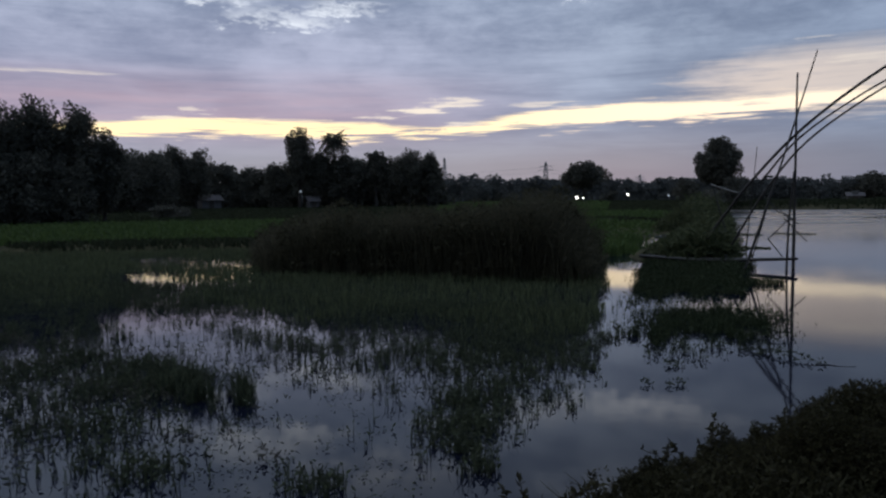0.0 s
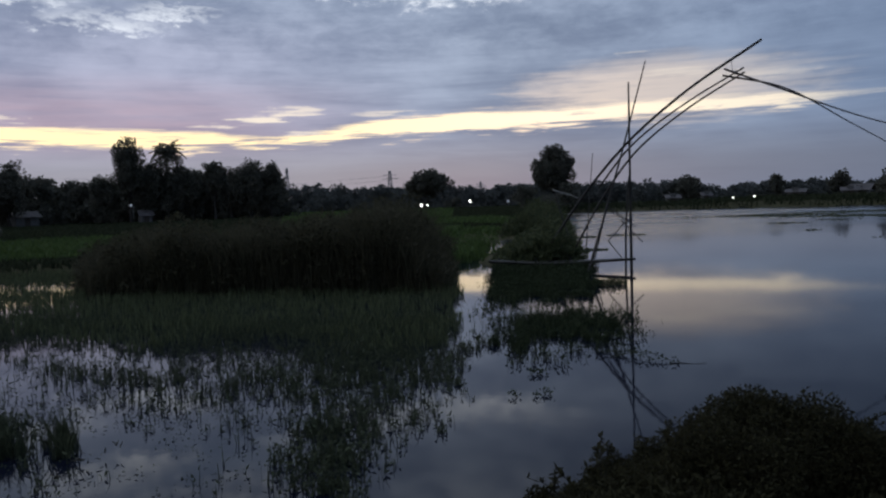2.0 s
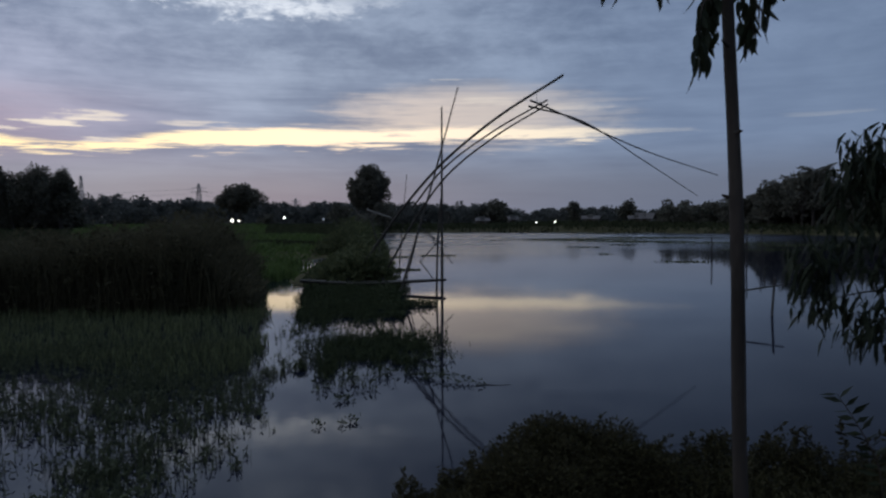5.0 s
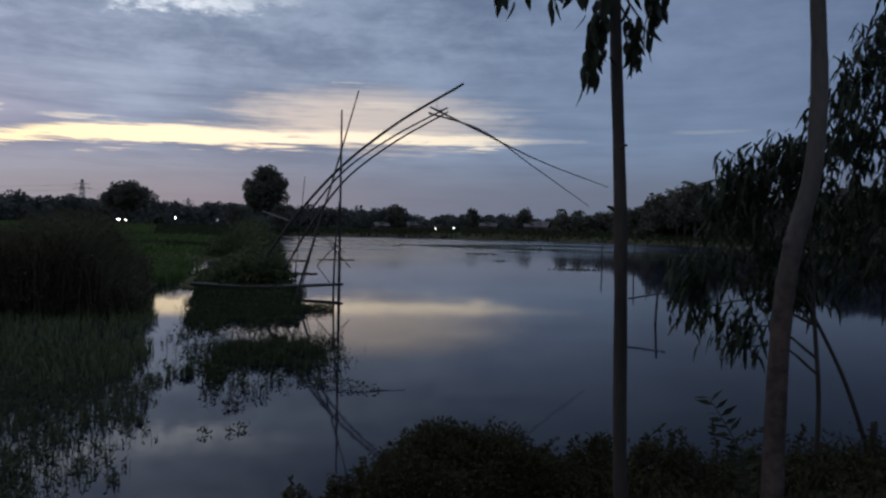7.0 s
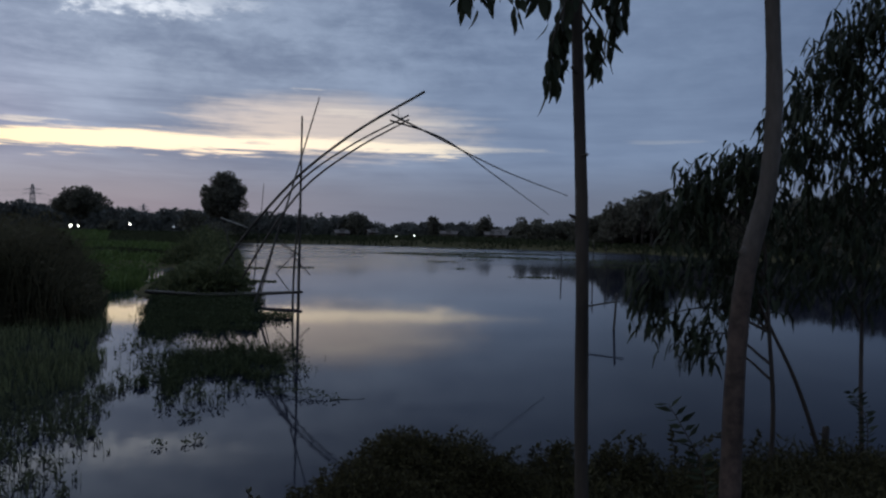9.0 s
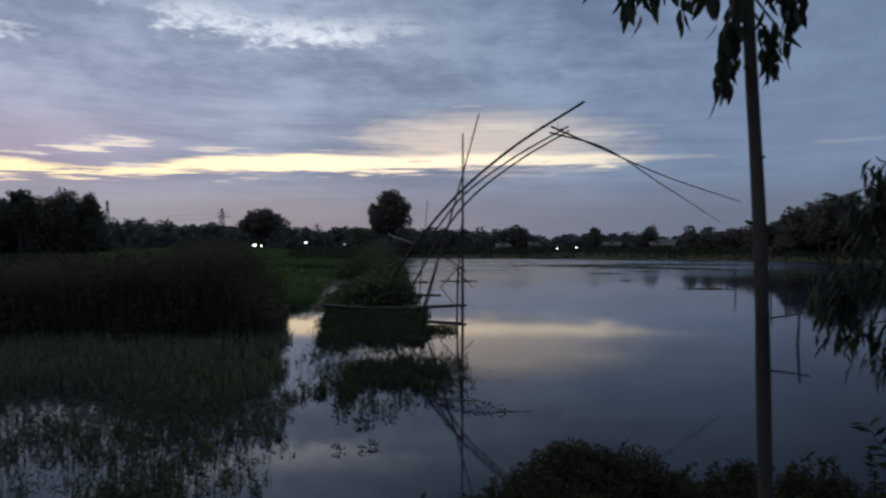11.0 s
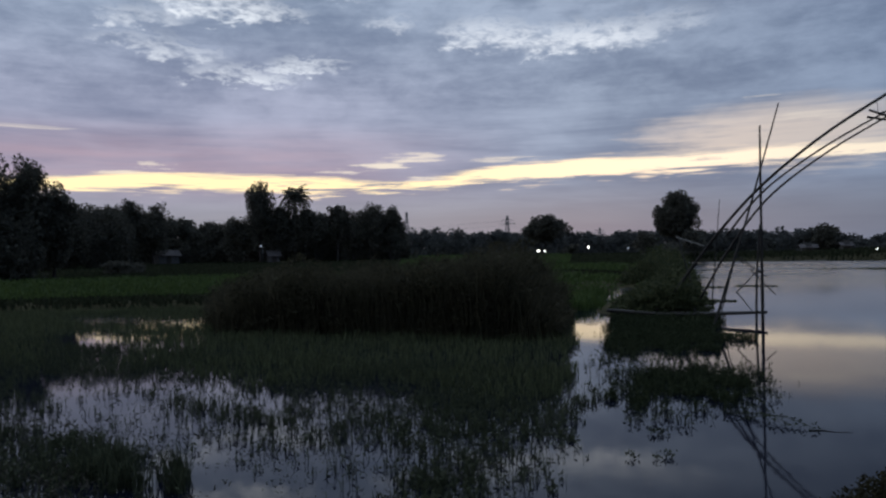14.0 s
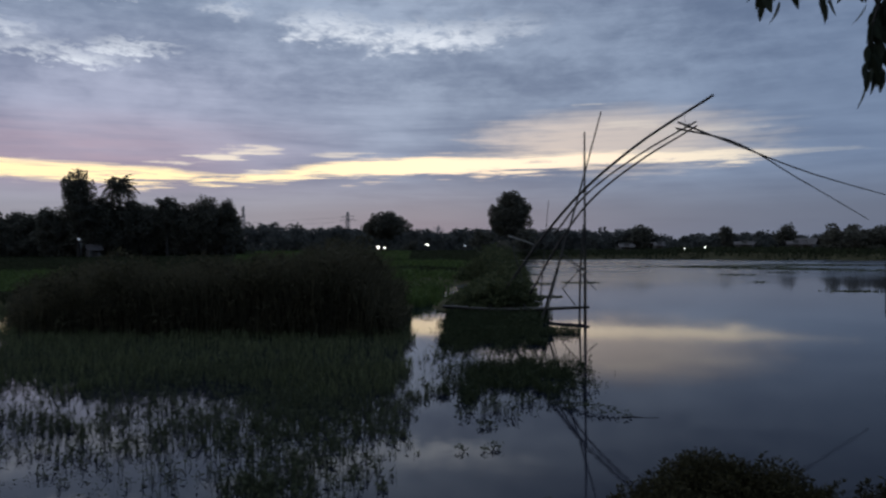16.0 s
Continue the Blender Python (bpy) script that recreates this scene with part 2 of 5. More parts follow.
def water_surface():
    m = bpy.data.materials.new("pond_water")
    m.use_nodes = True
    t = m.node_tree
    b = t.nodes["Principled BSDF"]
    tc = t.nodes.new("ShaderNodeTexCoord")
    mp = t.nodes.new("ShaderNodeMapping")
    mp.inputs["Scale"].default_value = (1.0, 1.0, 1.0)
    t.links.new(tc.outputs["Object"], mp.inputs[0])
    swell = fuzz(t, mp.outputs[0], 0.35, 2.0, 0.5)
    rip = fuzz(t, mp.outputs[0], 5.0, 3.0, 0.5)
    tint = fuzz(t, mp.outputs[0], 0.12, 4.0, 0.6)
    h = calc(t, "ADD", calc(t, "MULTIPLY", swell, 0.12), calc(t, "MULTIPLY", rip, 0.17))
    bp = t.nodes.new("ShaderNodeBump")
    bp.inputs["Strength"].default_value, bp.inputs["Distance"].default_value = 0.09, 0.03
    t.links.new(h, bp.inputs["Height"])
    t.links.new(bp.outputs[0], b.inputs["Normal"])
    t.links.new(blend(t, tint, (0.004, 0.005, 0.011), (0.007, 0.009, 0.019)), b.inputs["Base Color"])
    b.inputs["IOR"].default_value = 1.33
    # reflection strength tuned by place: marsh and far water brightened, near-bank water dimmed
    bay = t.nodes.new("ShaderNodeSeparateXYZ")
    t.links.new(tc.outputs["Object"], bay.inputs[0])
    marsh = step(t, bay.outputs[0], 1.5, -3.0, 0.0, 0.30)
    out_there = step(t, calc(t, "SUBTRACT", bay.outputs[1], calc(t, "MULTIPLY", bay.outputs[0], 0.9)), 11.0, 50.0, 0.0, 0.30)
    bank_dimming = step(t, calc(t, "SUBTRACT", bay.outputs[0], calc(t, "MULTIPLY", bay.outputs[1], 0.35)), -2.0, 2.0, 0.12, 0.03)
    t.links.new(calc(t, "MINIMUM", calc(t, "ADD", calc(t, "ADD", marsh, out_there), bank_dimming), 0.5), b.inputs["Specular IOR Level"])
    # a breeze ruffles the open water far out and leaves the sheltered margins calm
    place = t.nodes.new("ShaderNodeSeparateXYZ")
    t.links.new(tc.outputs["Object"], place.inputs[0])
    far = step(t, calc(t, "SUBTRACT", place.outputs[1], calc(t, "MULTIPLY", place.outputs[0], 0.9)), 25.0, 62.0)
    patch = step(t, fuzz(t, mp.outputs[0], 0.06, 3.0, 0.5), 0.34, 0.6, 0.45, 1.0)
    t.links.new(calc(t, "ADD", calc(t, "MULTIPLY", calc(t, "MULTIPLY", far, patch), 0.27), 0.038), b.inputs["Roughness"])
    return m


WATER = water_surface()
SOIL = surface("bank_soil", (0.035, 0.032, 0.016), (0.075, 0.066, 0.032), 0.95, 0.9, 0.6, spec=0.05)
RICE_GREEN = surface("rice_leaves", (0.050, 0.078, 0.021), (0.090, 0.130, 0.038), 0.6, 0.2, 0.0, 0.4, spec=0.15, thin=0.35)
FALLOW = surface("fallow_grass", (0.027, 0.032, 0.017), (0.052, 0.058, 0.03), 0.85, 0.2, 0.0, 0.4, spec=0.05, thin=0.3)
MARSH_GREEN = surface("marsh_grass", (0.068, 0.078, 0.038), (0.118, 0.132, 0.066), 0.8, 0.4, 0.0, 0.6, spec=0.04, thin=0.35)
REED = surface("reed_leaves", (0.054, 0.049, 0.030), (0.096, 0.086, 0.051), 0.75, 0.3, 0.0, 0.45, spec=0.1, thin=0.4)
HERB = surface("bank_herbs", (0.044, 0.052, 0.024), (0.092, 0.1, 0.046), 0.7, 0.8, 0.0, 0.6, spec=0.1, thin=0.35)
MARSH_WEED = surface("marsh_weed", (0.044, 0.050, 0.029), (0.086, 0.096, 0.053), 0.8, 0.4, 0.0, 0.6, spec=0.05, thin=0.2)
MAT_WEED = surface("brown_weed", (0.060, 0.055, 0.042), (0.118, 0.108, 0.080), 0.85, 0.5, 0.0, 0.6, spec=0.03, thin=0.2)
RAFT_WEED = surface("raft_weed", (0.026, 0.034, 0.017), (0.056, 0.066, 0.032), 0.8, 0.4, 0.0, 0.6, spec=0.04, thin=0.2)
THICKET = surface("thicket_leaves", (0.040, 0.036, 0.021), (0.088, 0.080, 0.045), 0.8, 0.5, 0.0, 0.5, spec=0.06, thin=0.3)
BUSH = surface("brownish_bush", (0.027, 0.024, 0.012), (0.06, 0.054, 0.025), 0.75, 0.9, 0.0, 0.6, spec=0.12, thin=0.35)
LEAF_DARK = surface("dark_foliage", (0.074, 0.070, 0.056), (0.132, 0.128, 0.098), 0.7, 0.3, 0.0, 0.6, spec=0.03, thin=0.3)
LEAF_FAR = surface("far_foliage", (0.08, 0.082, 0.076), (0.122, 0.126, 0.112), 0.75, 0.05, 0.0, 0.5, spec=0.05, thin=0.3)
LEAF_LONG = surface("acacia_leaves", (0.017, 0.022, 0.013), (0.038, 0.046, 0.027), 0.5, 0.8, 0.0, 0.6, spec=0.08, thin=0.25)
BARK_PALE = surface("pale_grey_bark", (0.03, 0.026, 0.023), (0.115, 0.098, 0.084), 0.85, 3.0, 0.7, stretch=(1, 1, 0.35))
BARK_DARK = surface("dark_bark", (0.02, 0.016, 0.013), (0.062, 0.05, 0.04), 0.9, 4.0, 0.8, stretch=(1, 1, 0.3))
BAMBOO = surface("weathered_bamboo", (0.016, 0.013, 0.01), (0.042, 0.035, 0.026), 0.6, 3.0, 0.3, stretch=(1, 1, 0.4))
ROPE = surface("grey_rope", (0.10, 0.095, 0.085), (0.2, 0.19, 0.17), 0.9, 6.0)
WALL_PALE = surface("limewashed_wall", (0.22, 0.215, 0.2), (0.40, 0.39, 0.37), 0.85, 0.8, 0.2)
WALL_MUD = surface("mud_wall", (0.085, 0.08, 0.072), (0.17, 0.16, 0.15), 0.9, 0.8, 0.2)
TIN = surface("rusty_tin_roof", (0.05, 0.042, 0.038), (0.12, 0.10, 0.09), 0.8, 0.9, 0.2)
STEEL = surface("galvanised_steel", (0.16, 0.165, 0.17), (0.26, 0.265, 0.27), 0.5, 2.0, 0.0, metal=0.7)
DOOR_WOOD = surface("dark_door_wood", (0.04, 0.03, 0.022), (0.09, 0.07, 0.05), 0.7, 2.0, 0.2)


def lamp_surface(name, colour, power):
    m = bpy.data.materials.new(name)
    m.use_nodes = True
    b = m.node_tree.nodes["Principled BSDF"]
    b.inputs["Base Color"].default_value = (0.8, 0.8, 0.8, 1)
    b.inputs["Emission Color"].default_value = (*colour, 1)
    b.inputs["Emission Strength"].default_value = power
    return m


BULB = lamp_surface("lit_bulb", (1.0, 0.97, 0.88), 4.0)
DIM = lamp_surface("dim_bulb", (0.9, 0.95, 1.0), 0.12)


# ---- mesh tools: every shape is (points, four-cornered faces) ----
def mesh_of(name, shape, mat, smooth=False):
    v, q = np.asarray(shape[0], np.float32), np.asarray(shape[1], np.int32)
    me = bpy.data.meshes.new(name)
    me.vertices.add(len(v))
    me.vertices.foreach_set("co", v.ravel())
    me.loops.add(q.size)
    me.loops.foreach_set("vertex_index", q.ravel())
    me.polygons.add(len(q))
    me.polygons.foreach_set("loop_start", np.arange(0, q.size, 4, dtype=np.int32))
    me.polygons.foreach_set("use_smooth", np.full(len(q), smooth))
    me.update(calc_edges=True)
    me.validate()
    me.materials.append(mat)
    return me


def join(shapes):
    vs, qs, at = [], [], 0
    for v, q in shapes:
        v, q = np.asarray(v, float).reshape(-1, 3), np.asarray(q, int).reshape(-1, 4)
        vs.append(v)
        qs.append(q + at)
        at += len(v)
    return np.concatenate(vs), np.concatenate(qs)


def part(name, shape, mat, parent=None, label="", smooth=False):
    ob = new(name, mesh_of(name, shape, mat, smooth))
    ob.parent = parent
    return tagged(ob, label)


def thing(name, place, label, category, group="", kind=""):
    ob = new(name)
    ob.empty_display_size = 0.2
    ob.location = place
    return tagged(ob, label, category, group, kind)


def tube(points, radii, sides=8):
    p = np.asarray(points, float)
    r = np.broadcast_to(np.asarray(radii, float), (len(p),))
    d = np.gradient(p, axis=0)
    d /= np.linalg.norm(d, axis=1)[:, None] + 1e-9
    side = np.cross(d, (0.31, 0.12, 0.05) if abs(d[:, 2]).mean() > 0.6 else (0, 0, 1))
    side /= np.linalg.norm(side, axis=1)[:, None] + 1e-9
    up = np.cross(side, d)
    a = np.linspace(0, 2 * np.pi, sides, endpoint=False)
    rings = p[:, None] + r[:, None, None] * (np.cos(a)[None, :, None] * side[:, None] + np.sin(a)[None, :, None] * up[:, None])
    ends = np.repeat(p[[0, -1]], sides, 0).reshape(2, sides, 3)
    rings = np.concatenate([ends[:1], rings, ends[1:]])
    n = len(rings)
    i, j = np.meshgrid(np.arange(n - 1), np.arange(sides), indexing="ij")
    k = (j + 1) % sides
    q = np.stack([i * sides + j, i * sides + k, (i + 1) * sides + k, (i + 1) * sides + j], -1).reshape(-1, 4)
    return rings.reshape(-1, 3), q


def box(x0, y0, z0, x1, y1, z1):
    v = [(x, y, z) for z in (z0, z1) for x, y in ((x0, y0), (x1, y0), (x1, y1), (x0, y1))]
    return v, [(3, 2, 1, 0), (4, 5, 6, 7), (0, 1, 5, 4), (1, 2, 6, 5), (2, 3, 7, 6), (3, 0, 4, 7)]


def bent(points, n=14):
    """A smooth run of n points through a few."""
    p = np.asarray(points, float)
    s = np.r_[0, np.cumsum(np.linalg.norm(np.diff(p, axis=0), axis=1))]
    if len(p) == 2:
        return p[0] + np.linspace(0, 1, n)[:, None] * (p[1] - p[0])
    m = np.gradient(p, s, axis=0)
    out = []
    for u in np.linspace(0, s[-1], n):
        k = min(np.searchsorted(s, u, side="right") - 1, len(p) - 2)
        h = s[k + 1] - s[k]
        f = (u - s[k]) / h
        out.append((2 * f**3 - 3 * f**2 + 1) * p[k] + (f**3 - 2 * f**2 + f) * h * m[k] + (3 * f**2 - 2 * f**3) * p[k + 1] + (f**3 - f**2) * h * m[k + 1])
    return np.array(out)


def cane(points, r0, r1, sides=8, n=16, knots=True):
    """A bamboo rod: tapered, with swollen nodes."""
    p = bent(points, n * 2 if knots else n)
    r = np.linspace(r0, r1, len(p))
    if knots:
        r = r * np.where(np.arange(len(p)) % 6 == 0, 1.05, 1.0)
    return tube(p, r, sides)


def unit(a):
    return a / (np.linalg.norm(a, axis=-1, keepdims=True) + 1e-9)


def leaves(at, way, length, width, rng, fold=0.25):
    """Pointed leaves: one four-cornered blade each, folded a little along its rib."""
    n = len(at)
    way = unit(way)
    side = unit(np.cross(way, unit(rng.normal(size=(n, 3)))))
    over = np.cross(side, way)
    L, W = np.broadcast_to(length, (n,))[:, None], np.broadcast_to(width, (n,))[:, None]
    sag = over * L * fold * rng.uniform(-0.5, 0.5, (n, 1))
    v = np.stack([at, at + way * L * 0.42 + side * W * 0.5 + sag, at + way * L, at + way * L * 0.42 - side * W * 0.5 + sag], 1)
    return v.reshape(-1, 3), np.arange(4 * n).reshape(n, 4)


def blades(at, height, lean, width, rng):
    """Grass blades: a stiff lower half and a bending, narrowing tip."""
    n = len(at)
    h, w = np.broadcast_to(height, (n,))[:, None], np.broadcast_to(width, (n,))[:, None]
    a = rng.uniform(0, 2 * np.pi, n)
    side = np.stack([np.cos(a), np.sin(a), 0 * a], -1)
    b = rng.uniform(0, 2 * np.pi, n)
    off = np.stack([np.cos(b), np.sin(b), 0 * b], -1) * h * lean * rng.uniform(0.1, 1.0, (n, 1))
    up = np.array([0, 0, 1.0]) * h
    v = np.stack([at - side * w / 2, at + side * w / 2, at + up * 0.6 + off * 0.3 + side * w * 0.42, at + up * 0.6 + off * 0.3 - side * w * 0.42,
                  at + up * (1 - 0.12 * lean) + off + side * w * 0.06, at + up * (1 - 0.12 * lean) + off - side * w * 0.06], 1)
    k = 6 * np.arange(n)[:, None]
    q = np.concatenate([k + [0, 1, 2, 3], k + [3, 2, 4, 5]])
    return v.reshape(-1, 3), q


def droops(at, out, length, width, rng):
    """Long arching leaves: out and a little up, then hanging."""
    n = len(at)
    out = unit(out * (1, 1, 0) + 1e-6)
    L, W = np.broadcast_to(length, (n,))[:, None], np.broadcast_to(width, (n,))[:, None]
    side = unit(np.cross(out, (0, 0, 1.0)) + rng.normal(size=(n, 3)) * 0.5)
    z = np.array((0, 0, 1.0))
    knee = at + out * L * rng.uniform(0.12, 0.34, (n, 1)) - z * L * rng.uniform(0.15, 0.42, (n, 1))
    tip = knee + out * L * rng.uniform(0.0, 0.3, (n, 1)) - z * L * rng.uniform(0.35, 0.55, (n, 1))
    v = np.stack([at - side * W * 0.15, at + side * W * 0.15, knee + side * W * 0.5, knee - side * W * 0.5, tip + side * W * 0.08, tip - side * W * 0.08], 1)
    k = 6 * np.arange(n)[:, None]
    return v.reshape(-1, 3), np.concatenate([k + [0, 1, 2, 3], k + [3, 2, 4, 5]])


def puffs(centres, radii, n, size, rng, droop=0.2, slim=0.5):
    """Leaves spread through and over many small rounded clumps."""
    c, r = np.asarray(centres, float), np.asarray(radii, float)
    weight = r.prod(1) ** (2 / 3)
    pick = rng.choice(len(c), n, p=weight / weight.sum())
    d = unit(rng.normal(size=(n, 3)))
    at = c[pick] + d * r[pick] * rng.uniform(0.35, 1.08, (n, 1)) ** 0.6
    way = d + rng.normal(size=(n, 3)) * 0.7 + (0, 0, -droop)
    L = size * rng.uniform(0.6, 1.35, n)
    return leaves(at, way, L, L * slim, rng)


def drift(x, y, scale, seed=0.0):
    """Smooth noise, about -1 to 1, at many places."""
    return np.array([noise.fractal(Vector((a * scale, b * scale, seed)), 1.0, 2.0, 3) for a, b in zip(x, y)])


# ---- ground and water ----
# outline of the pond: near bank, east bank, far shore, dyke with the lift net, inlet, rice fields, marsh
POND = [(-90, -9), (-14, -1.5), (-6, 1.6), (-3, 2.7), (-1.0, 3.9), (-0.35, 5.2), (0.3, 6.0), (1.2, 6.5), (2.6, 6.7), (5, 6.9), (7.5, 7.6), (14, 9.5), (30, 16), (44, 25), (50, 34.5), (56, 58.5), (54.5, 73), (50, 87.6), (45, 99), (32, 110),
        (16, 117.5), (4, 119), (-12.5, 114), (-9.2, 90), (-5.7, 62), (-3.4, 40), (-2.3, 28), (-1.7, 25.2), (-2.3, 24.6), (-3.4, 24.6), (-4.3, 25.1), (-5.0, 25.7), (-5.45, 27), (-5.75, 33), (-6.1, 40), (-6.9, 43), (-7.3, 41), (-6.5, 34), (-6.1, 27), (-5.9, 25.2), (-8, 24.6), (-12, 24.4),
        (-20, 24.5), (-26, 21), (-34, 17), (-90, 12)]


def pond_depth(x, y):
    """Distance to the water's edge, positive on land."""
    px, py = np.array(POND, float).T
    qx, qy = np.roll(px, -1), np.roll(py, -1)
    best, inside = np.full(x.shape, 1e9), np.zeros(x.shape, bool)
    for ax, ay, bx, by in zip(px, py, qx, qy):
        ex, ey = bx - ax, by - ay
        f = np.clip(((x - ax) * ex + (y - ay) * ey) / (ex * ex + ey * ey), 0, 1)
        best = np.minimum(best, np.hypot(x - ax - f * ex, y - ay - f * ey))
        cross = (ay > y) != (by > y)
        inside ^= cross & (x < (bx - ax) * (y - ay) / (by - ay + 1e-12) + ax)
    return np.where(inside, -best, best)


def ground_height(x, y):
    x, y = np.asarray(x, float), np.asarray(y, float)
    d = pond_depth(x, y)
    near = np.clip((13 - y) / 5, 0, 1) * (x > -60)
    top = 0.24 + 0.28 * near + 0.5 * np.clip((y - 95) / 30, 0, 1) * (x > -12) + 0.35 * np.clip((x - 8) / 6, 0, 1)
    land = top * (1 - np.exp(-np.maximum(d, 0) * 1.9 / top * 0.5)) + 0.02 * np.clip(d, 0, 1)
    bed = -0.45 * (1 - np.exp(np.minimum(d, 0) * 0.9))
    return np.where(d > 0, land, bed)


def build_ground():
    a = np.radians(np.r_[np.arange(-180, -72, 6.0), np.arange(-72, 62, 0.5), np.arange(62, 180, 6.0)])
    r = np.r_[0, np.geomspace(0.6, 150, 160), np.geomspace(165, 4200, 26)]
    rr, aa = np.meshgrid(r, a, indexing="ij")
    x, y = rr * np.sin(aa) + 0.3, rr * np.cos(aa) + 1.0
    z = ground_height(x.ravel(), y.ravel()).reshape(x.shape)
    rough = drift(x.ravel(), y.ravel(), 0.9).reshape(x.shape) * 0.05 * np.exp(-rr / 60)
    z = z + np.where(z > 0.05, rough, 0)
    v = np.stack([x, y, z], -1).reshape(-1, 3)
    m, n = x.shape
    i, j = np.meshgrid(np.arange(m - 1), np.arange(n), indexing="ij")
    k = (j + 1) % n
    q = np.stack([i * n + j, (i + 1) * n + j, (i + 1) * n + k, i * n + k], -1).reshape(-1, 4)
    q = q[:, ::-1]
    tagged(part("ground", (v, q), SOIL, None, "", True), "dark damp earth of banks, dykes and rice fields", "ground", kind="structure")


build_ground()
pond_sheet = part("water", ([(-400, -60, 0), (400, -60, 0), (400, 300, 0), (-400, 300, 0)], [(0, 1, 2, 3)]), WATER)
tagged(pond_sheet, "still dark pond water mirroring the evening sky", "water", kind="structure")


# ---- grasses ----
def scatter(rng, n, x0, x1, y0, y1):
    return rng.uniform(x0, x1, n), rng.uniform(y0, y1, n)


def stuff(name, shape, mat, label, category):
    return tagged(part(name, shape, mat), label, category, kind="stuff")


LANE = ((-11.0, 9.7), (-8.6, 8.75), (-6.6, 7.75), (-4.5, 6.45), (-3.4, 5.6), (-2.6, 4.9))


def open_lane(x, y, half):
    """0 in the lane of open water that crosses the marsh, 1 away from it."""
    d = np.full(len(x), 99.0)
    for (ax, ay), (bx, by) in zip(LANE, LANE[1:]):
        f = np.clip(((x - ax) * (bx - ax) + (y - ay) * (by - ay)) / ((bx - ax) ** 2 + (by - ay) ** 2), 0, 1)
        d = np.minimum(d, np.hypot(x - ax - f * (bx - ax), y - ay - f * (by - ay)))
    return np.clip(d / half - 0.45, 0, 1)


def build_marsh():
    rng = np.random.default_rng(11)
    # dense low sward between the reeds and the open marsh
    x, y = scatter(rng, 72000, -32, -1.2, 8.5, 24.4)
    n = drift(x, y, 0.45, 2.0)
    edge = 11.5 + 1.4 * n + 1.3 * drift(x, y, 1.8, 6.0) + np.clip(-x - 11, 0, 9) * -0.35
    right = -2.5 - 0.25 * (y - 11.8) + 0.3 * n
    gapx = ((x + 18.2 - 0.5 * (19 - y)) / 5.0) ** 2 + ((y - 19.2) / 1.1) ** 2 + 0.5 * drift(x, y, 1.3, 3.0)
    along = np.clip(((x + 16.6) * 6.0 - (y - 15.2) * 5.2) / (6.0 ** 2 + 5.2 ** 2), 0, 1)
    channel = np.hypot(x + 16.6 - 6.0 * along, y - 15.2 + 5.2 * along) / (1.2 + 0.8 * n)
    keep = (y > edge) & (x < right) & (rng.uniform(size=len(x)) < np.clip(channel - 0.4, 0.05, 1)) & (rng.uniform(size=len(x)) < np.clip((gapx - 0.2 + 0.9 * n) / 1.3, 0.42, 1) ** 2)
    x, y = x[keep], y[keep]
    at = np.stack([x, y, np.full(len(x), -0.03)], -1)
    h = rng.uniform(0.12, 0.38, len(x)) * (0.75 + 0.4 * drift(x, y, 0.8, 5.0))
    stuff("marsh_sward", blades(at, h, 0.5, 0.021, rng), MARSH_GREEN, "low dense green swamp grass standing in shallow water", "grass")
    # scattered tufts over open water: short upright stems and small leaves from each root
    x, y = scatter(rng, 120000, -22, -0.9, 2.4, 13.8)
    n, big = 0.5 * drift(x, y, 1.7, 7.0) + 0.6 * drift(x, y, 3.4, 2.0), drift(x, y, 0.42, 3.0)

    def spot_of(cx, cy, rx, ry):
        return np.exp(-((x - cx) / rx) ** 2 - ((y - cy) / ry) ** 2)

    right = -1.7 - 0.035 * (y - 7.2) ** 2 + 0.55 * n
    rich = 0.5 * (0.22 * spot_of(-5.6, 8.8, 2.4, 1.1) + 0.80 * spot_of(-6.6, 5.7, 2.2, 1.5) + 0.55 * spot_of(-12.6, 7.6, 3.0, 2.6) + 0.50 * spot_of(-4.7, 4.2, 1.3, 0.9) + 0.55 * spot_of(-2.3, 7.2, 0.62, 1.9) + 0.35 * spot_of(-3.0, 9.6, 1.6, 1.5) + 0.35 * spot_of(-6.8, 6.5, 1.5, 0.7) + 0.32 * spot_of(-4.0, 5.7, 0.9, 0.45))
    bare = 0.6 * spot_of(-3.45, 6.35, 0.75, 0.75) + 0.35 * spot_of(-4.6, 7.1, 1.1, 0.6) + 0.2 * spot_of(-10.2, 10.3, 2.6, 0.8) + 0.12 * spot_of(-7.2, 9.7, 2.2, 1.1)
    lane = open_lane(x, y, 0.62 + 0.3 * big)
    wedge = np.clip(1.25 - np.abs(x + 2.75 + 0.22 * (y - 8.0)) / np.clip(0.42 + 0.2 * (y - 6.0), 0.3, 1.2), 0, 1) * ((y > 5.7) & (y < 11))
    dens = np.clip(0.27 + 0.6 * n + 0.16 * big + 0.07 * (y - 10) + rich + 0.26 * wedge - 0.55 * bare, 0.03, 1) ** 1.25 * (0.16 + 0.84 * lane)
    keep = (x < right) & (rng.uniform(size=len(x)) < dens * 0.62) & (pond_depth(x, y) < -0.15)
    x, y, big = x[keep], y[keep], big[keep]
    k = np.repeat(np.arange(len(x)), rng.integers(2, 6, len(x)))
    at = np.stack([x[k] + rng.normal(0, 0.03, len(k)), y[k] + rng.normal(0, 0.03, len(k)), np.full(len(k), -0.02)], -1)
    h = rng.uniform(0.03, 0.19, len(k)) * (1 + 0.5 * big[k])
    bits = rng.integers(0, len(k), int(len(k) * 0.9))
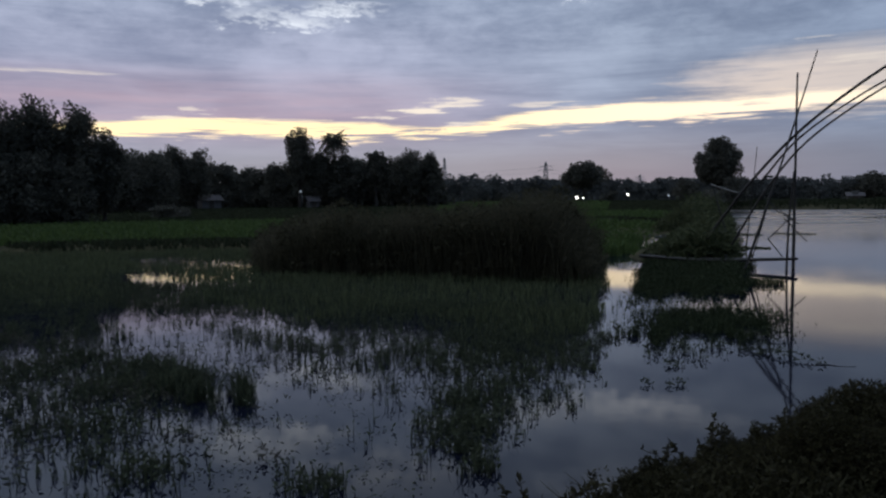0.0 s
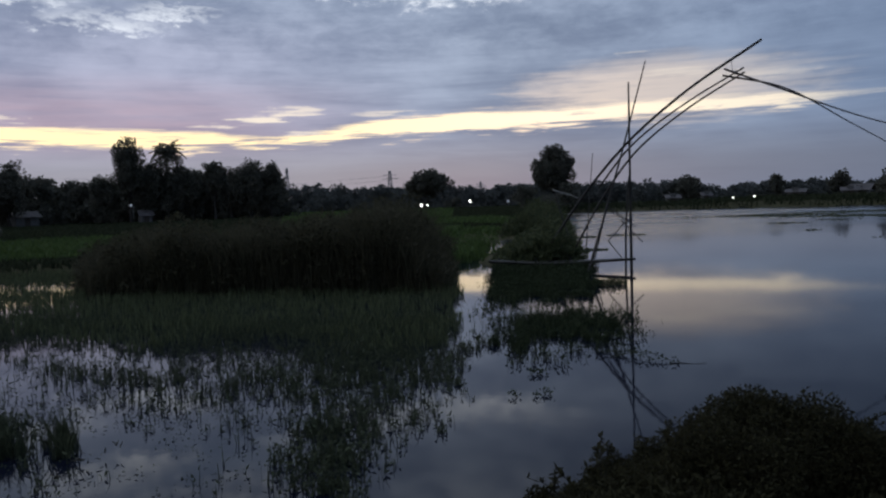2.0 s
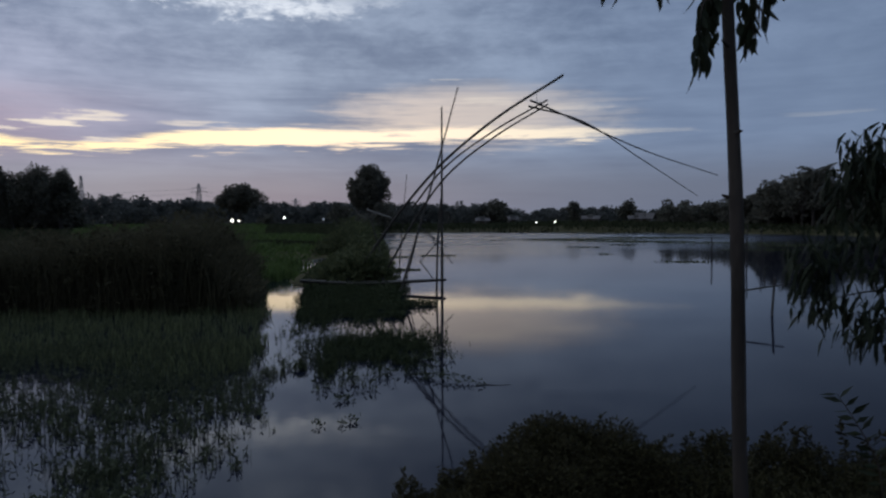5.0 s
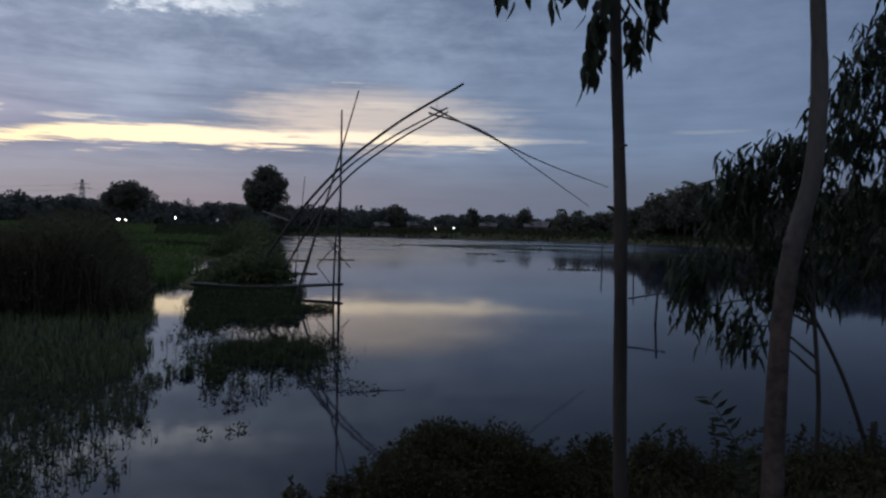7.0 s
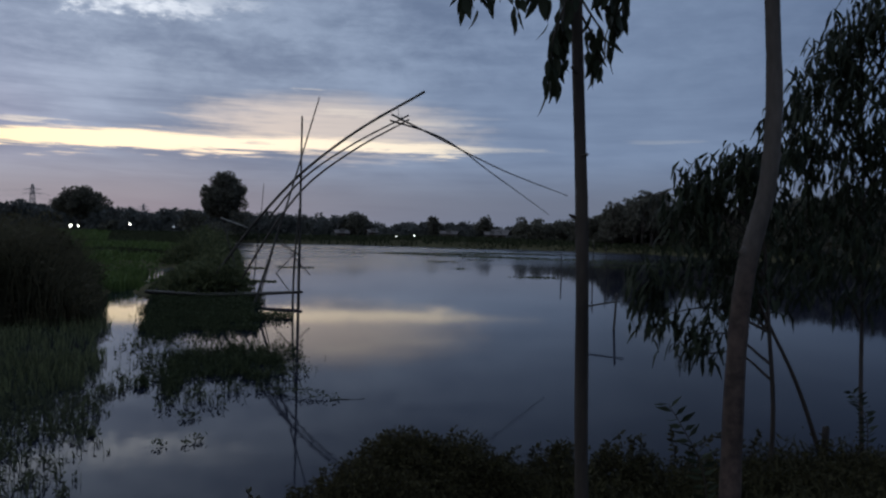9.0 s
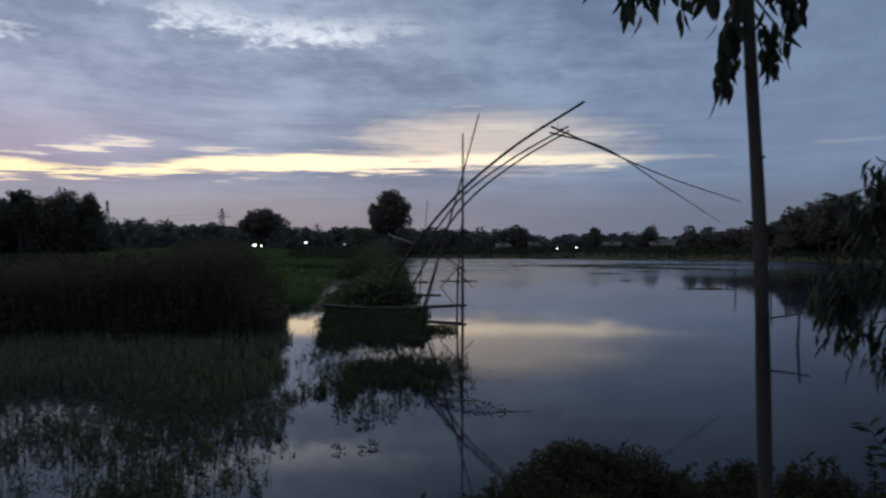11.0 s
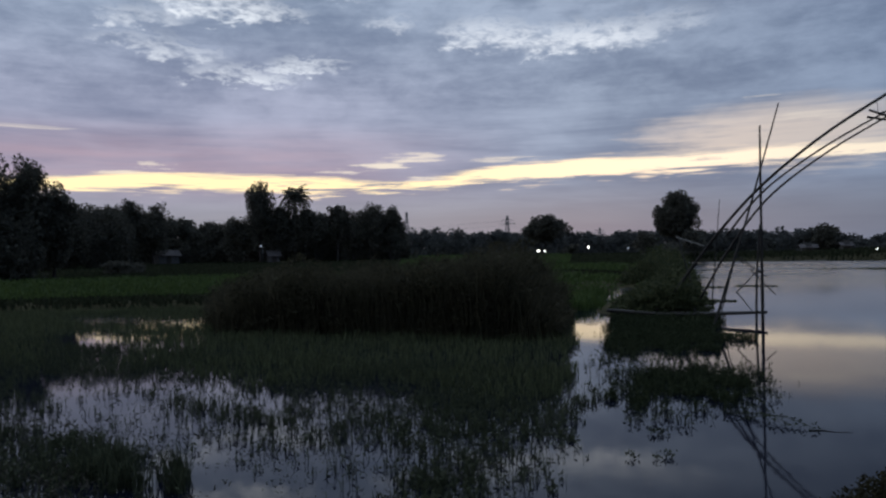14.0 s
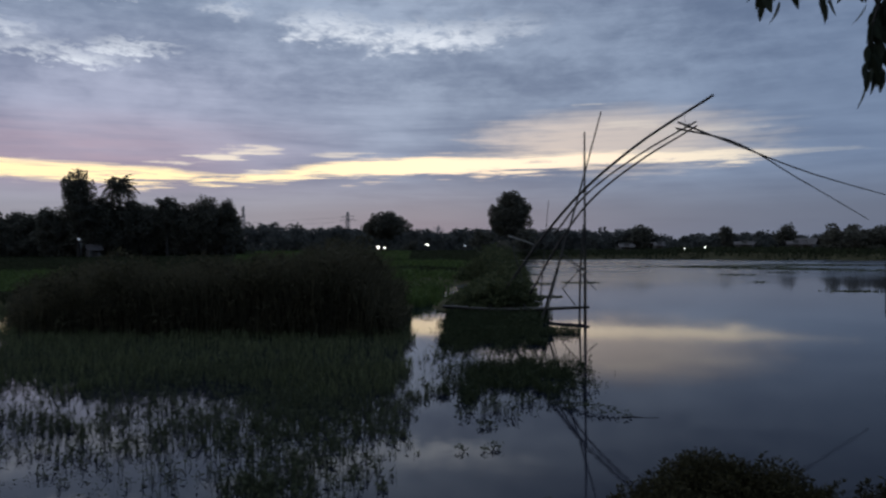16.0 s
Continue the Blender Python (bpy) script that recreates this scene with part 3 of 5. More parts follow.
    la = at[bits] + (0, 0, 1) * (h[bits] * rng.uniform(0.2, 1.0, len(bits)))[:, None]
    stuff("marsh_stems", join([blades(at, h, 0.4, 0.010, rng), leaves(la, rng.normal(size=(len(bits), 3)) + (0, 0, 0.5), rng.uniform(0.025, 0.065, len(bits)), 0.022, rng)]), MARSH_WEED, "sparse grass stems and weed leaves rising from shallow water", "grass")
    # taller tussocks
    spots = ((-6.0, 6.8, 0.35), (-7.2, 7.0, 0.45), (-6.3, 6.2, 0.5), (-2.72, 4.72, 0.22), (-8.4, 6.2, 0.7), (-2.25, 6.5, 0.36), (-2.6, 7.3, 0.4), (-2.05, 5.95, 0.2), (-1.72, 5.55, 0.13), (-4.1, 4.4, 0.35), (-5.4, 5.0, 0.5))
    rows = []
    for cx, cy, r in spots:
        k = int(560 * r)
        p = np.stack([rng.normal(cx, r * 0.6, k), rng.normal(cy, r * 0.5, k), np.full(k, -0.03)], -1)
        hh = rng.uniform(0.05, 0.22, k)
        rows.append(blades(p, hh, 0.6, 0.011, rng))
        f = rng.integers(0, k, k)
        rows.append(leaves(p[f] + (0, 0, 1) * (hh[f] * rng.uniform(0.3, 1, k))[:, None], rng.normal(size=(k, 3)) + (0, 0, 0.5), 0.06, 0.024, rng))
    for cx, cy, r, tall in ((-5.3, 6.15, 0.16, 0.36), (-5.05, 6.5, 0.14, 0.4), (-5.85, 6.25, 0.2, 0.34), (-6.4, 6.8, 0.24, 0.32), (-6.0, 6.6, 0.2, 0.3), (-4.75, 6.25, 0.1, 0.3), (-8.4, 7.0, 0.35, 0.22)):
        k = int(900 * r)
        p = np.stack([rng.normal(cx, r * 0.55, k), rng.normal(cy, r * 0.5, k), np.full(k, -0.03)], -1)
        rows.append(blades(p, tall * rng.uniform(0.35, 1.05, k), 0.5, 0.014, rng))
    stuff("tussocks", join(rows), MARSH_WEED, "dark green grass tussocks standing in the marsh water", "grass")
    # low brownish weed mats in the shallows
    x, y = scatter(rng, 70000, -12.0, -3.0, 3.2, 7.6)
    cover = 0.7 * drift(x, y, 1.1, 9.0) + 0.7 * drift(x, y, 3.1, 5.0) + 0.5 * np.clip((-4.6 - 0.35 * (y - 4.0) - x) / 2.5, -1.6, 0.5)
    keep = (rng.uniform(size=len(x)) < np.clip(cover * 2.2 - 0.35, 0, 1) * 0.36) & (pond_depth(x, y) < -0.15)
    x, y = x[keep], y[keep]
    at = np.stack([x, y, rng.uniform(0.0, 0.11, len(x))], -1)
    stuff("weed_mat", leaves(at, rng.normal(size=(len(x), 3)) + (0, 0, 0.5), rng.uniform(0.03, 0.075, len(x)), 0.020, rng), MAT_WEED, "low brownish weed mats spreading over the marsh shallows", "water weed")
    # floating leaf litter between the stems
    x, y = scatter(rng, 16000, -14, -1.0, 3.4, 12)
    keep = (x < -1.9) & (drift(x, y, 1.3, 4.0) > 0.0) & (pond_depth(x, y) < -0.2)
    x, y = x[keep], y[keep]
    at = np.stack([x, y, rng.uniform(0.004, 0.03, len(x))], -1)
    way = rng.normal(size=(len(x), 3)) * (1, 1, 0.25)
    stuff("floating_leaves", leaves(at, way, rng.uniform(0.015, 0.045, len(x)), 0.014, rng), MARSH_WEED, "small floating weed leaves on the marsh water", "water weed")
    # tall reed thicket
    x, y = scatter(rng, 62000, -19.5, -4.0, 16.6, 23.5)
    n = drift(x, y, 0.5, 8.0)
    front = 17.3 + 0.12 * (x + 10) + 0.25 * n
    ends = np.clip((x + 0.885 * (y - 1) - 0.3 + 0.5 * n) / 2.8, 0, 1) ** 0.5
    keep = (y > front) & (x < -4.45 - 0.26 * (y - 18.8) + 0.2 * n) & (rng.uniform(size=len(x)) < (0.25 + ends) * (ends > 0))
    x, y, n, ends = x[keep], y[keep], n[keep], ends[keep]
    bulge = 0.72 * np.exp(-((x + 6.3) / 1.1) ** 2) + 0.25 * np.exp(-((x + 9.2) / 0.8) ** 2) + 0.12 * np.exp(-((x + 12) / 2.0) ** 2)
    shoulder = np.clip((-4.45 - 0.26 * (y - 18.8) - x) / 1.1, 0.0, 1.0) ** 0.6
    h = (1.55 + 0.42 * drift(x, y, 0.33, 9.0) + 0.2 * n + bulge) * (0.45 + 0.55 * ends) * (0.3 + 0.7 * shoulder) * rng.uniform(0.4, 1.15, len(x)) ** 0.7
    at = np.stack([x, y, np.full(len(x), -0.05)], -1)
    stems = blades(at, h, 0.5, 0.022, rng)
    k = rng.integers(0, len(x), 66000)
    f = rng.uniform(0.15, 0.98, len(k))
    la = at[k] + np.stack([rng.normal(0, 0.12, len(k)), rng.normal(0, 0.12, len(k)), h[k] * f], -1)
    way = np.stack([rng.normal(size=len(k)), rng.normal(size=len(k)), rng.uniform(-0.7, 1.0, len(k))], -1)
    tufts = rng.integers(0, len(x), 420)
    tufts = tufts[h[tufts] > 0.9]
    bush = at[tufts] + (0, 0, 1) * (h[tufts] * rng.uniform(0.3, 1.02, len(tufts)))[:, None]
    stuff("thicket_leaves", puffs(bush, rng.uniform(0.18, 0.45, (len(tufts), 1)) * (1, 1, 0.8), 52000, 0.11, rng, 0.0, 0.45), THICKET, "dark leafy shoots climbing through the reed thicket", "scrub")
    stuff("reed_thicket", join([stems, leaves(la, way, rng.uniform(0.12, 0.34, len(k)), 0.03, rng)]), REED, "tall dark reed thicket growing out of the pond edge", "reeds")


def build_rice():
    rng = np.random.default_rng(12)
    n = 140000
    d = 22 + 280 * rng.uniform(size=n) ** 2.0
    a = np.radians(rng.uniform(-64, -3, n))
    x, y = d * np.sin(a), d * np.cos(a)
    keep = (pond_depth(x, y) > 0.1) & (y > 14) & (x < -5.0 - 0.06 * (y - 25))
    # low field ridges stay bare
    ridge = (np.abs(((x * 0.25 + y) % 24) - 12) < 0.35) | (np.abs(((x - y * 0.1) % 31) - 15) < 0.35)
    keep &= ~ridge
    x, y, d, a = x[keep], y[keep], d[keep], np.degrees(a[keep])
    at = np.stack([x, y, ground_height(x, y) - 0.02], -1)
    h = rng.uniform(0.35, 0.55, len(x)) * np.clip((pond_depth(x, y) - 0.5) / 7.0, np.where(x < -11, 0.7, 0.22), 1)
    # young rice near by and in the middle, fallow plots and weedy bunds between and behind
    wave = 5 * drift(x, y, 0.03, 4.0)
    sown = np.where(a > -27, (d + wave < 51) | ((d + wave > 60) & (d + wave < 86)) | ((d > 95) & (a < -14)), (d + wave > 36) & (d + wave < 60))
    for plot, mat, tall, label in ((sown, RICE_GREEN, 1.0, "bright green young rice crop covering the fields"), (~sown, FALLOW, 0.8, "dark weedy grass of fallow plots and field bunds")):
        stuff("rice_crop" if mat is RICE_GREEN else "fallow_grass", blades(at[plot], h[plot] * tall, 0.5, 0.038 + d[plot] * 0.0024, rng), mat, label, "rice" if mat is RICE_GREEN else "grass")


def build_dyke():
    rng = np.random.default_rng(13)
    n = 42000
    y = 24.0 + 90 * rng.uniform(size=n) ** 2.2
    mid = np.interp(y, [20, 24, 28, 38, 62, 90, 114], [-2.8, -2.9, -3.4, -5.0, -7.4, -11, -14.5])
    wide = np.interp(y, [20, 24, 30, 62, 114], [1.4, 1.9, 1.9, 2.2, 2.4])
    x = mid + wide * rng.uniform(-1, 1, n)
    keep = (pond_depth(x, y) > -0.12) & ((x > np.interp(y, [24, 30, 36, 42], [-4.2, -4.7, -5.3, -6.0])) | (y > 43))
    x, y = x[keep], y[keep]
    hump = drift(x, y, 0.55, 6.0)
    brow = 1 - 0.75 * np.clip(np.abs(x - np.interp(y, [20, 24, 28, 38, 62, 90, 114], [-2.8, -2.9, -3.4, -5.0, -7.4, -11, -14.5])) / np.interp(y, [20, 24, 30, 62, 114], [1.4, 1.9, 1.9, 2.2, 2.4]), 0, 1) ** 2
    h = brow * np.clip(0.7 + 0.75 * hump, 0.12, 1.35) * np.clip(0.8 + 0.9 * drift(x, y, 1.5, 3.0), 0.3, 1.5) * rng.uniform(0.5, 1.1, len(x)) * np.interp(y, [20, 25, 30, 38, 48, 70, 114], [0.8, 1.0, 1.2, 1.4, 1.5, 1.7, 1.9])
    h *= np.where(y < 43, np.clip((x - np.interp(y, [24, 30, 36, 42], [-4.2, -4.7, -5.3, -6.0])) / 1.3, 0.12, 1), 1)
    at = np.stack([x, y, np.maximum(ground_height(x, y), 0) - 0.03], -1)
    lush = blades(at, h, 0.6, 0.03 + 0.0006 * y, rng)
    k = rng.integers(0, len(x), 60000)
    la = at[k] + np.stack([rng.normal(0, 0.16, len(k)), rng.normal(0, 0.16, len(k)), h[k] * rng.uniform(0.2, 1.05, len(k))], -1)
    stuff("dyke_scrub", join([lush, leaves(la, rng.normal(size=(len(k), 3)) + (0, 0, 0.2), 0.16 + 0.002 * la[:, 1], 0.06 + 0.001 * la[:, 1], rng)]), HERB, "dark scrub and grass covering the narrow dyke", "scrub")
    # sedge that half closes the narrow inlet beside the dyke
    y = rng.uniform(26.6, 36, 1500)
    x = np.interp(y, [26.6, 36], [-5.85, -7.4]) + rng.normal(0, 0.4, 1500)
    keep = (drift(x, y, 0.9, 2.2) > -0.05) & (np.abs(y - 31.8) > 0.8)
    stuff("inlet_sedge", blades(np.stack([x[keep], y[keep], np.full(keep.sum(), -0.03)], -1), rng.uniform(0.2, 0.6, keep.sum()), 0.5, 0.05, rng), RICE_GREEN, "green sedge half closing a narrow inlet", "sedge")
    # weed tongues that float out from the dyke
    rows = ((-2.9, 43, 1.6, 0.5), (-1.9, 32.5, 1.5, 0.35), (-4.9, 56, 2.0, 0.9), (-6.3, 74, 3.4, 1.3), (-9.5, 100, 6.5, 1.6), (-0.55, 44.5, 2.0, 0.4))
    for cx, cy, ln, wd in rows:
        k = int(500 + 60 * ln * wd * 6)
        f = rng.uniform(-1, 1, k)
        px, py = cx + ln * 0.5 * f, cy + wd * 0.5 * (1 - 0.8 * f ** 2) * rng.uniform(-1, 1, k)
        p = np.stack([px, py, np.full(k, 0.0)], -1)
        stuff("weed_tongue", leaves(p, rng.normal(size=(k, 3)) * (1, 1, 0.05) + (0, 0, 0.03), 0.16, 0.10, rng), HERB, "flat floating weed strip reaching out from the dyke", "water weed")


def build_float_weeds():
    rng = np.random.default_rng(14)
    # leafy weed raft in front of the net: a dark mass under the platform and a looser patch nearer
    x, y = scatter(rng, 120000, -4.4, 1.0, 10.3, 24.3)
    n, wide, torn = drift(x, y, 0.9, 1.0), drift(x, y, 0.35, 4.4), drift(x, y, 2.6, 6.0)
    left = -4.15 + 0.17 * (23.5 - y) + 0.35 * n
    rim = 15.9 + 4.0 * n + 2.2 * torn + 0.5 * np.clip(x + 1.6, 0, 2)
    far = (rng.uniform(size=len(x)) < np.clip((y - rim) / 2.2, 0, 1)) & (x > left + 0.5 * torn) & (x < -1.1 + 0.9 * n + 1.0 * np.exp(-((y - 19.8) / 0.6) ** 2)) & (rng.uniform(size=len(x)) < 0.5 * (1 + 1.6 * torn + 0.8 * n))
    far |= (y > 16.6 + 1.2 * torn + 1.4 * n) & (y < 19.5) & (x > -3.2) & (x < -0.75) & (1.3 * torn + n > 0.06) & (rng.uniform(size=len(x)) < 0.85)
    heart = np.exp(-(((x + 0.72 + 0.13 * (y - 11) + 0.4 * torn + 0.3 * n) / 0.95) ** 4) - ((y - 12.9 - 0.6 * np.clip(x + 1.25, 0, 1.6) + 1.2 * torn + 0.8 * n) / 1.35) ** 4)
    lace = np.exp(-((y - 14.9) / 0.9) ** 2 - ((x + 1.5) / 1.1) ** 4) * 0.09
    near = rng.uniform(size=len(x)) < (heart * (0.78 + 1.0 * n + 0.5 * wide + 1.5 * drift(x, y, 4.5, 8.0)) + lace * (0.7 + 1.2 * torn)) * 1.1
    keep = far | near
    x, y = x[keep], y[keep]
    lift = (0.10 + 0.10 * np.clip((y - 17) / 5, 0, 1)) * np.clip(0.8 + 0.9 * n[keep], 0.2, 1.6)
    at = np.stack([x, y, rng.uniform(0.0, 1.0, len(x)) * lift], -1)
    way = rng.normal(size=(len(x), 3)) + (0, 0, 0.3)
    stems = blades(at * (1, 1, 0), rng.uniform(0.04, 0.2, len(x)), 0.8, 0.009, rng)
    stuff("weed_raft", join([leaves(at, way, rng.uniform(0.03, 0.08, len(x)), 0.03, rng), stems]), RAFT_WEED, "dark leafy water weed raft floating before the lift net", "water weed")
    # leafy twigs that trail from the raft past the pole's foot
    for pts in (((-0.5, 13.2, 0.0), (0.0, 13.5, 0.10), (0.35, 13.7, 0.05)), ((-0.4, 12.4, 0.0), (0.1, 12.6, 0.14), (0.42, 12.5, 0.04)), ((-0.3, 11.3, 0.0), (0.15, 11.2, 0.06), (0.5, 10.8, 0.03)), ((-0.2, 11.0, 0.0), (0.3, 10.9, 0.08), (0.75, 10.7, 0.01)), ((-0.6, 14.2, 0.0), (-0.2, 14.3, 0.15), (0.1, 14.1, 0.05))):
        line = bent(np.array(pts) + rng.normal(size=(3, 3)) * (0.05, 0.05, 0.0), 12)
        k = 70
        f = rng.uniform(0, 1, k)
        p = np.stack([np.interp(f, np.linspace(0, 1, 12), line[:, j]) for j in range(3)], -1) + rng.normal(size=(k, 3)) * (0.06, 0.06, 0.02)
        stuff("trailing_twig", join([tube(line, np.linspace(0.007, 0.002, 12), 5), leaves(p, rng.normal(size=(k, 3)) + (0, 0, 0.2), 0.05, 0.022, rng)]), RAFT_WEED, "leafy water weed twig trailing over the pond surface", "water weed")
    for cx, cy, r, k in ((-1.0, 9.9, 0.09, 50), (-1.08, 8.8, 0.05, 18), (-0.85, 8.85, 0.05, 16), (-0.72, 8.95, 0.06, 20), (-3.9, 21.2, 0.14, 30), (-3.7, 19.6, 0.12, 24), (-4.6, 22.6, 0.2, 40)):
        p = np.stack([rng.normal(cx, r * 0.6, k), rng.normal(cy, r * 0.4, k), rng.uniform(0, 0.06, k)], -1)
        stuff("floating_weed", leaves(p, rng.normal(size=(k, 3)) + (0, 0, 0.9), 0.052, 0.019, rng), RAFT_WEED, "small dark tuft of weed floating on open water", "water weed")
    # hyacinth mats far out on the pond
    for cx, cy, lx, ly in ((12.5, 77, 9, 5), (10.2, 57, 1.8, 1.0), (11.8, 38, 1.2, 0.5), (17.5, 70, 7, 3), (22, 84, 8, 4), (14.5, 62, 1.5, 0.8), (9.6, 46, 0.7, 0.4), (24, 66, 7, 1.5), (27, 60, 6, 2.0), (22, 52, 4, 1.0)):
        k = int(130 * lx * ly ** 0.5)
        p = np.stack([cx + lx * 0.4 * rng.normal(size=k), cy + ly * 0.4 * rng.normal(size=k), rng.uniform(0, 0.012, k)], -1)
        stuff("hyacinth_mat", leaves(p, rng.normal(size=(k, 3)) * (1, 1, 0.08), 0.15, 0.1, rng), HERB, "low floating mat of water hyacinth on the pond", "water weed")


def build_bank_plants():
    rng = np.random.default_rng(15)
    n = 88000
    x, y = scatter(rng, n, -5, 11, 2.2, 11)
    d = pond_depth(x, y)
    keep = (d > -0.25) & (d < 2.6) & ((x - 0.3) ** 2 + (y - 1.0) ** 2 > 3.2) & (rng.uniform(size=n) < np.where(d < 1.2, 1.0, 0.55))
    x, y, d = x[keep], y[keep], d[keep]
    z = np.maximum(ground_height(x, y), 0) - 0.02
    hump = drift(x, y, 1.3, 2.0)
    h = np.clip(0.22 + 0.2 * hump, 0.07, 0.55) * rng.uniform(0.5, 1.2, len(x)) * np.clip(1.2 - 0.35 * d, 0.4, 1)
    at = np.stack([x, y, z], -1)
    tops = blades(at, h, 0.9, 0.016, rng)
    k = rng.integers(0, len(x), 70000)
    la = at[k] + np.stack([rng.normal(0, 0.04, len(k)), rng.normal(0, 0.04, len(k)), h[k] * rng.uniform(0.2, 1.05, len(k))], -1)
    stuff("bank_weeds", join([tops, leaves(la, rng.normal(size=(len(k), 3)) + (0, 0, 0.2), rng.uniform(0.02, 0.05, len(k)), 0.02, rng)]), BUSH, "dark leafy weeds and grass along the near bank", "weeds")
    # domed bushes at the water's edge
    for cx, cy, rx, ry, top, count in ((0.95, 5.4, 0.58, 0.5, 0.93, 17000), (0.40, 5.15, 0.36, 0.36, 0.58, 6000), (1.46, 5.5, 0.42, 0.40, 0.78, 9000), (-0.18, 4.72, 0.28, 0.26, 0.46, 2400), (-0.22, 5.12, 0.24, 0.22, 0.46, 2000), (0.14, 5.6, 0.28, 0.24, 0.54, 2600), (0.5, 5.78, 0.28, 0.24, 0.62, 2800), (-0.52, 4.72, 0.18, 0.18, 0.28, 1000), (2.0, 5.9, 0.25, 0.25, 0.74, 1800), (2.5, 5.9, 0.25, 0.25, 0.76, 1800)):
        base = max(float(ground_height(np.array([cx]), np.array([cy]))[0]), 0.0)
        bush = thing("bush", (cx, cy, base), "dense brownish-green bush of small leaves on the bank", "bush", "bank bushes")
        tall = top - base
        for t in np.linspace(0, 5.6, 7):
            part("stem", tube(bent([(0, 0, -0.05), (rx * 0.4 * math.cos(t), ry * 0.4 * math.sin(t), tall * 0.5), (rx * 0.6 * math.cos(t), ry * 0.6 * math.sin(t), tall * rng.uniform(0.55, 0.72))], 6), np.linspace(0.012, 0.004, 6), 5), BARK_DARK, bush)
        m = 64
        rho, turn = np.sqrt(rng.uniform(0, 1, m)), rng.uniform(0, 2 * math.pi, m)
        lump = 1 + 0.16 * np.sin(3 * turn + cx * 9) * rho
        cs = np.stack([rx * 0.88 * rho * np.cos(turn), ry * 0.88 * rho * np.sin(turn), tall * 0.88 * lump * (1 - 0.34 * rho ** 4) * rng.uniform(0.35, 1.0, m) ** 0.6], -1)
        for sprig in range(5):
            a, q = rng.uniform(0, 6.28), rng.uniform(0.1, 0.9)
            foot = np.array((rx * 0.8 * q * math.cos(a), ry * 0.8 * q * math.sin(a), tall * 0.7))
            line = bent([foot, foot + (rng.normal() * 0.02, 0, tall * 0.2), foot + (rng.normal() * 0.05, 0, tall * rng.uniform(0.3, 0.45))], 6)
            f = rng.uniform(0.3, 1, 16)
            p = np.stack([np.interp(f, np.linspace(0, 1, 6), line[:, j]) for j in range(3)], -1)
            part("sprig", join([tube(line, np.linspace(0.004, 0.002, 6), 5), leaves(p, rng.normal(size=(16, 3)) + (0, 0, 0.8), 0.04, 0.016, rng)]), BUSH, bush)
        rs = np.full((m, 3), 0.24 * rx) * rng.uniform(0.35, 1.25, (m, 1))
        part("foliage", puffs(cs, rs, int(count * 2.0), 0.024, rng, 0.0, 0.5), BUSH, bush)


def build_bank_shoots():
    """Single leafy shoots that stand up out of the weeds along the water's edge."""
    rng = np.random.default_rng(16)
    edge = np.array(POND[3:11], float)
    run = np.r_[0, np.cumsum(np.hypot(*np.diff(edge, axis=0).T))]
    for u in np.sort(np.r_[rng.uniform(0.1, run[-1] - 2.0, 34), rng.uniform(2.2, 5.2, 16)]):
        x = np.interp(u, run, edge[:, 0]) + rng.normal() * 0.12 + 0.1
        y = np.interp(u, run, edge[:, 1]) + rng.normal() * 0.12 - 0.2
        g = max(float(ground_height(np.array([x]), np.array([y]))[0]), 0.0)
        tall = rng.uniform(0.22, 0.5)
        shoot = thing("leafy_shoot", (x, y, g), "small upright dark leafy shoot at the water's edge", "sapling", "shoots on the bank")
        line = bent([(0, 0, -0.03), rng.normal(size=3) * (0.04, 0.04, 0) + (0, 0, tall * 0.55), rng.normal(size=3) * (0.1, 0.1, 0.02) + (0, 0, tall)], 9)
        part("stem", tube(line, np.linspace(0.005, 0.002, 9), 5), BARK_DARK, shoot)
        k = int(34 * tall / 0.3)
        f = rng.uniform(0.25, 1.0, k)
        p = np.stack([np.interp(f, np.linspace(0, 1, 9), line[:, j]) for j in range(3)], -1)
        part("leaves", leaves(p, rng.normal(size=(k, 3)) + (0, 0, 0.5), rng.uniform(0.035, 0.06, k), 0.022, rng), BUSH, shoot)


build_marsh()
build_rice()
build_dyke()
build_float_weeds()
build_bank_plants()
build_bank_shoots()


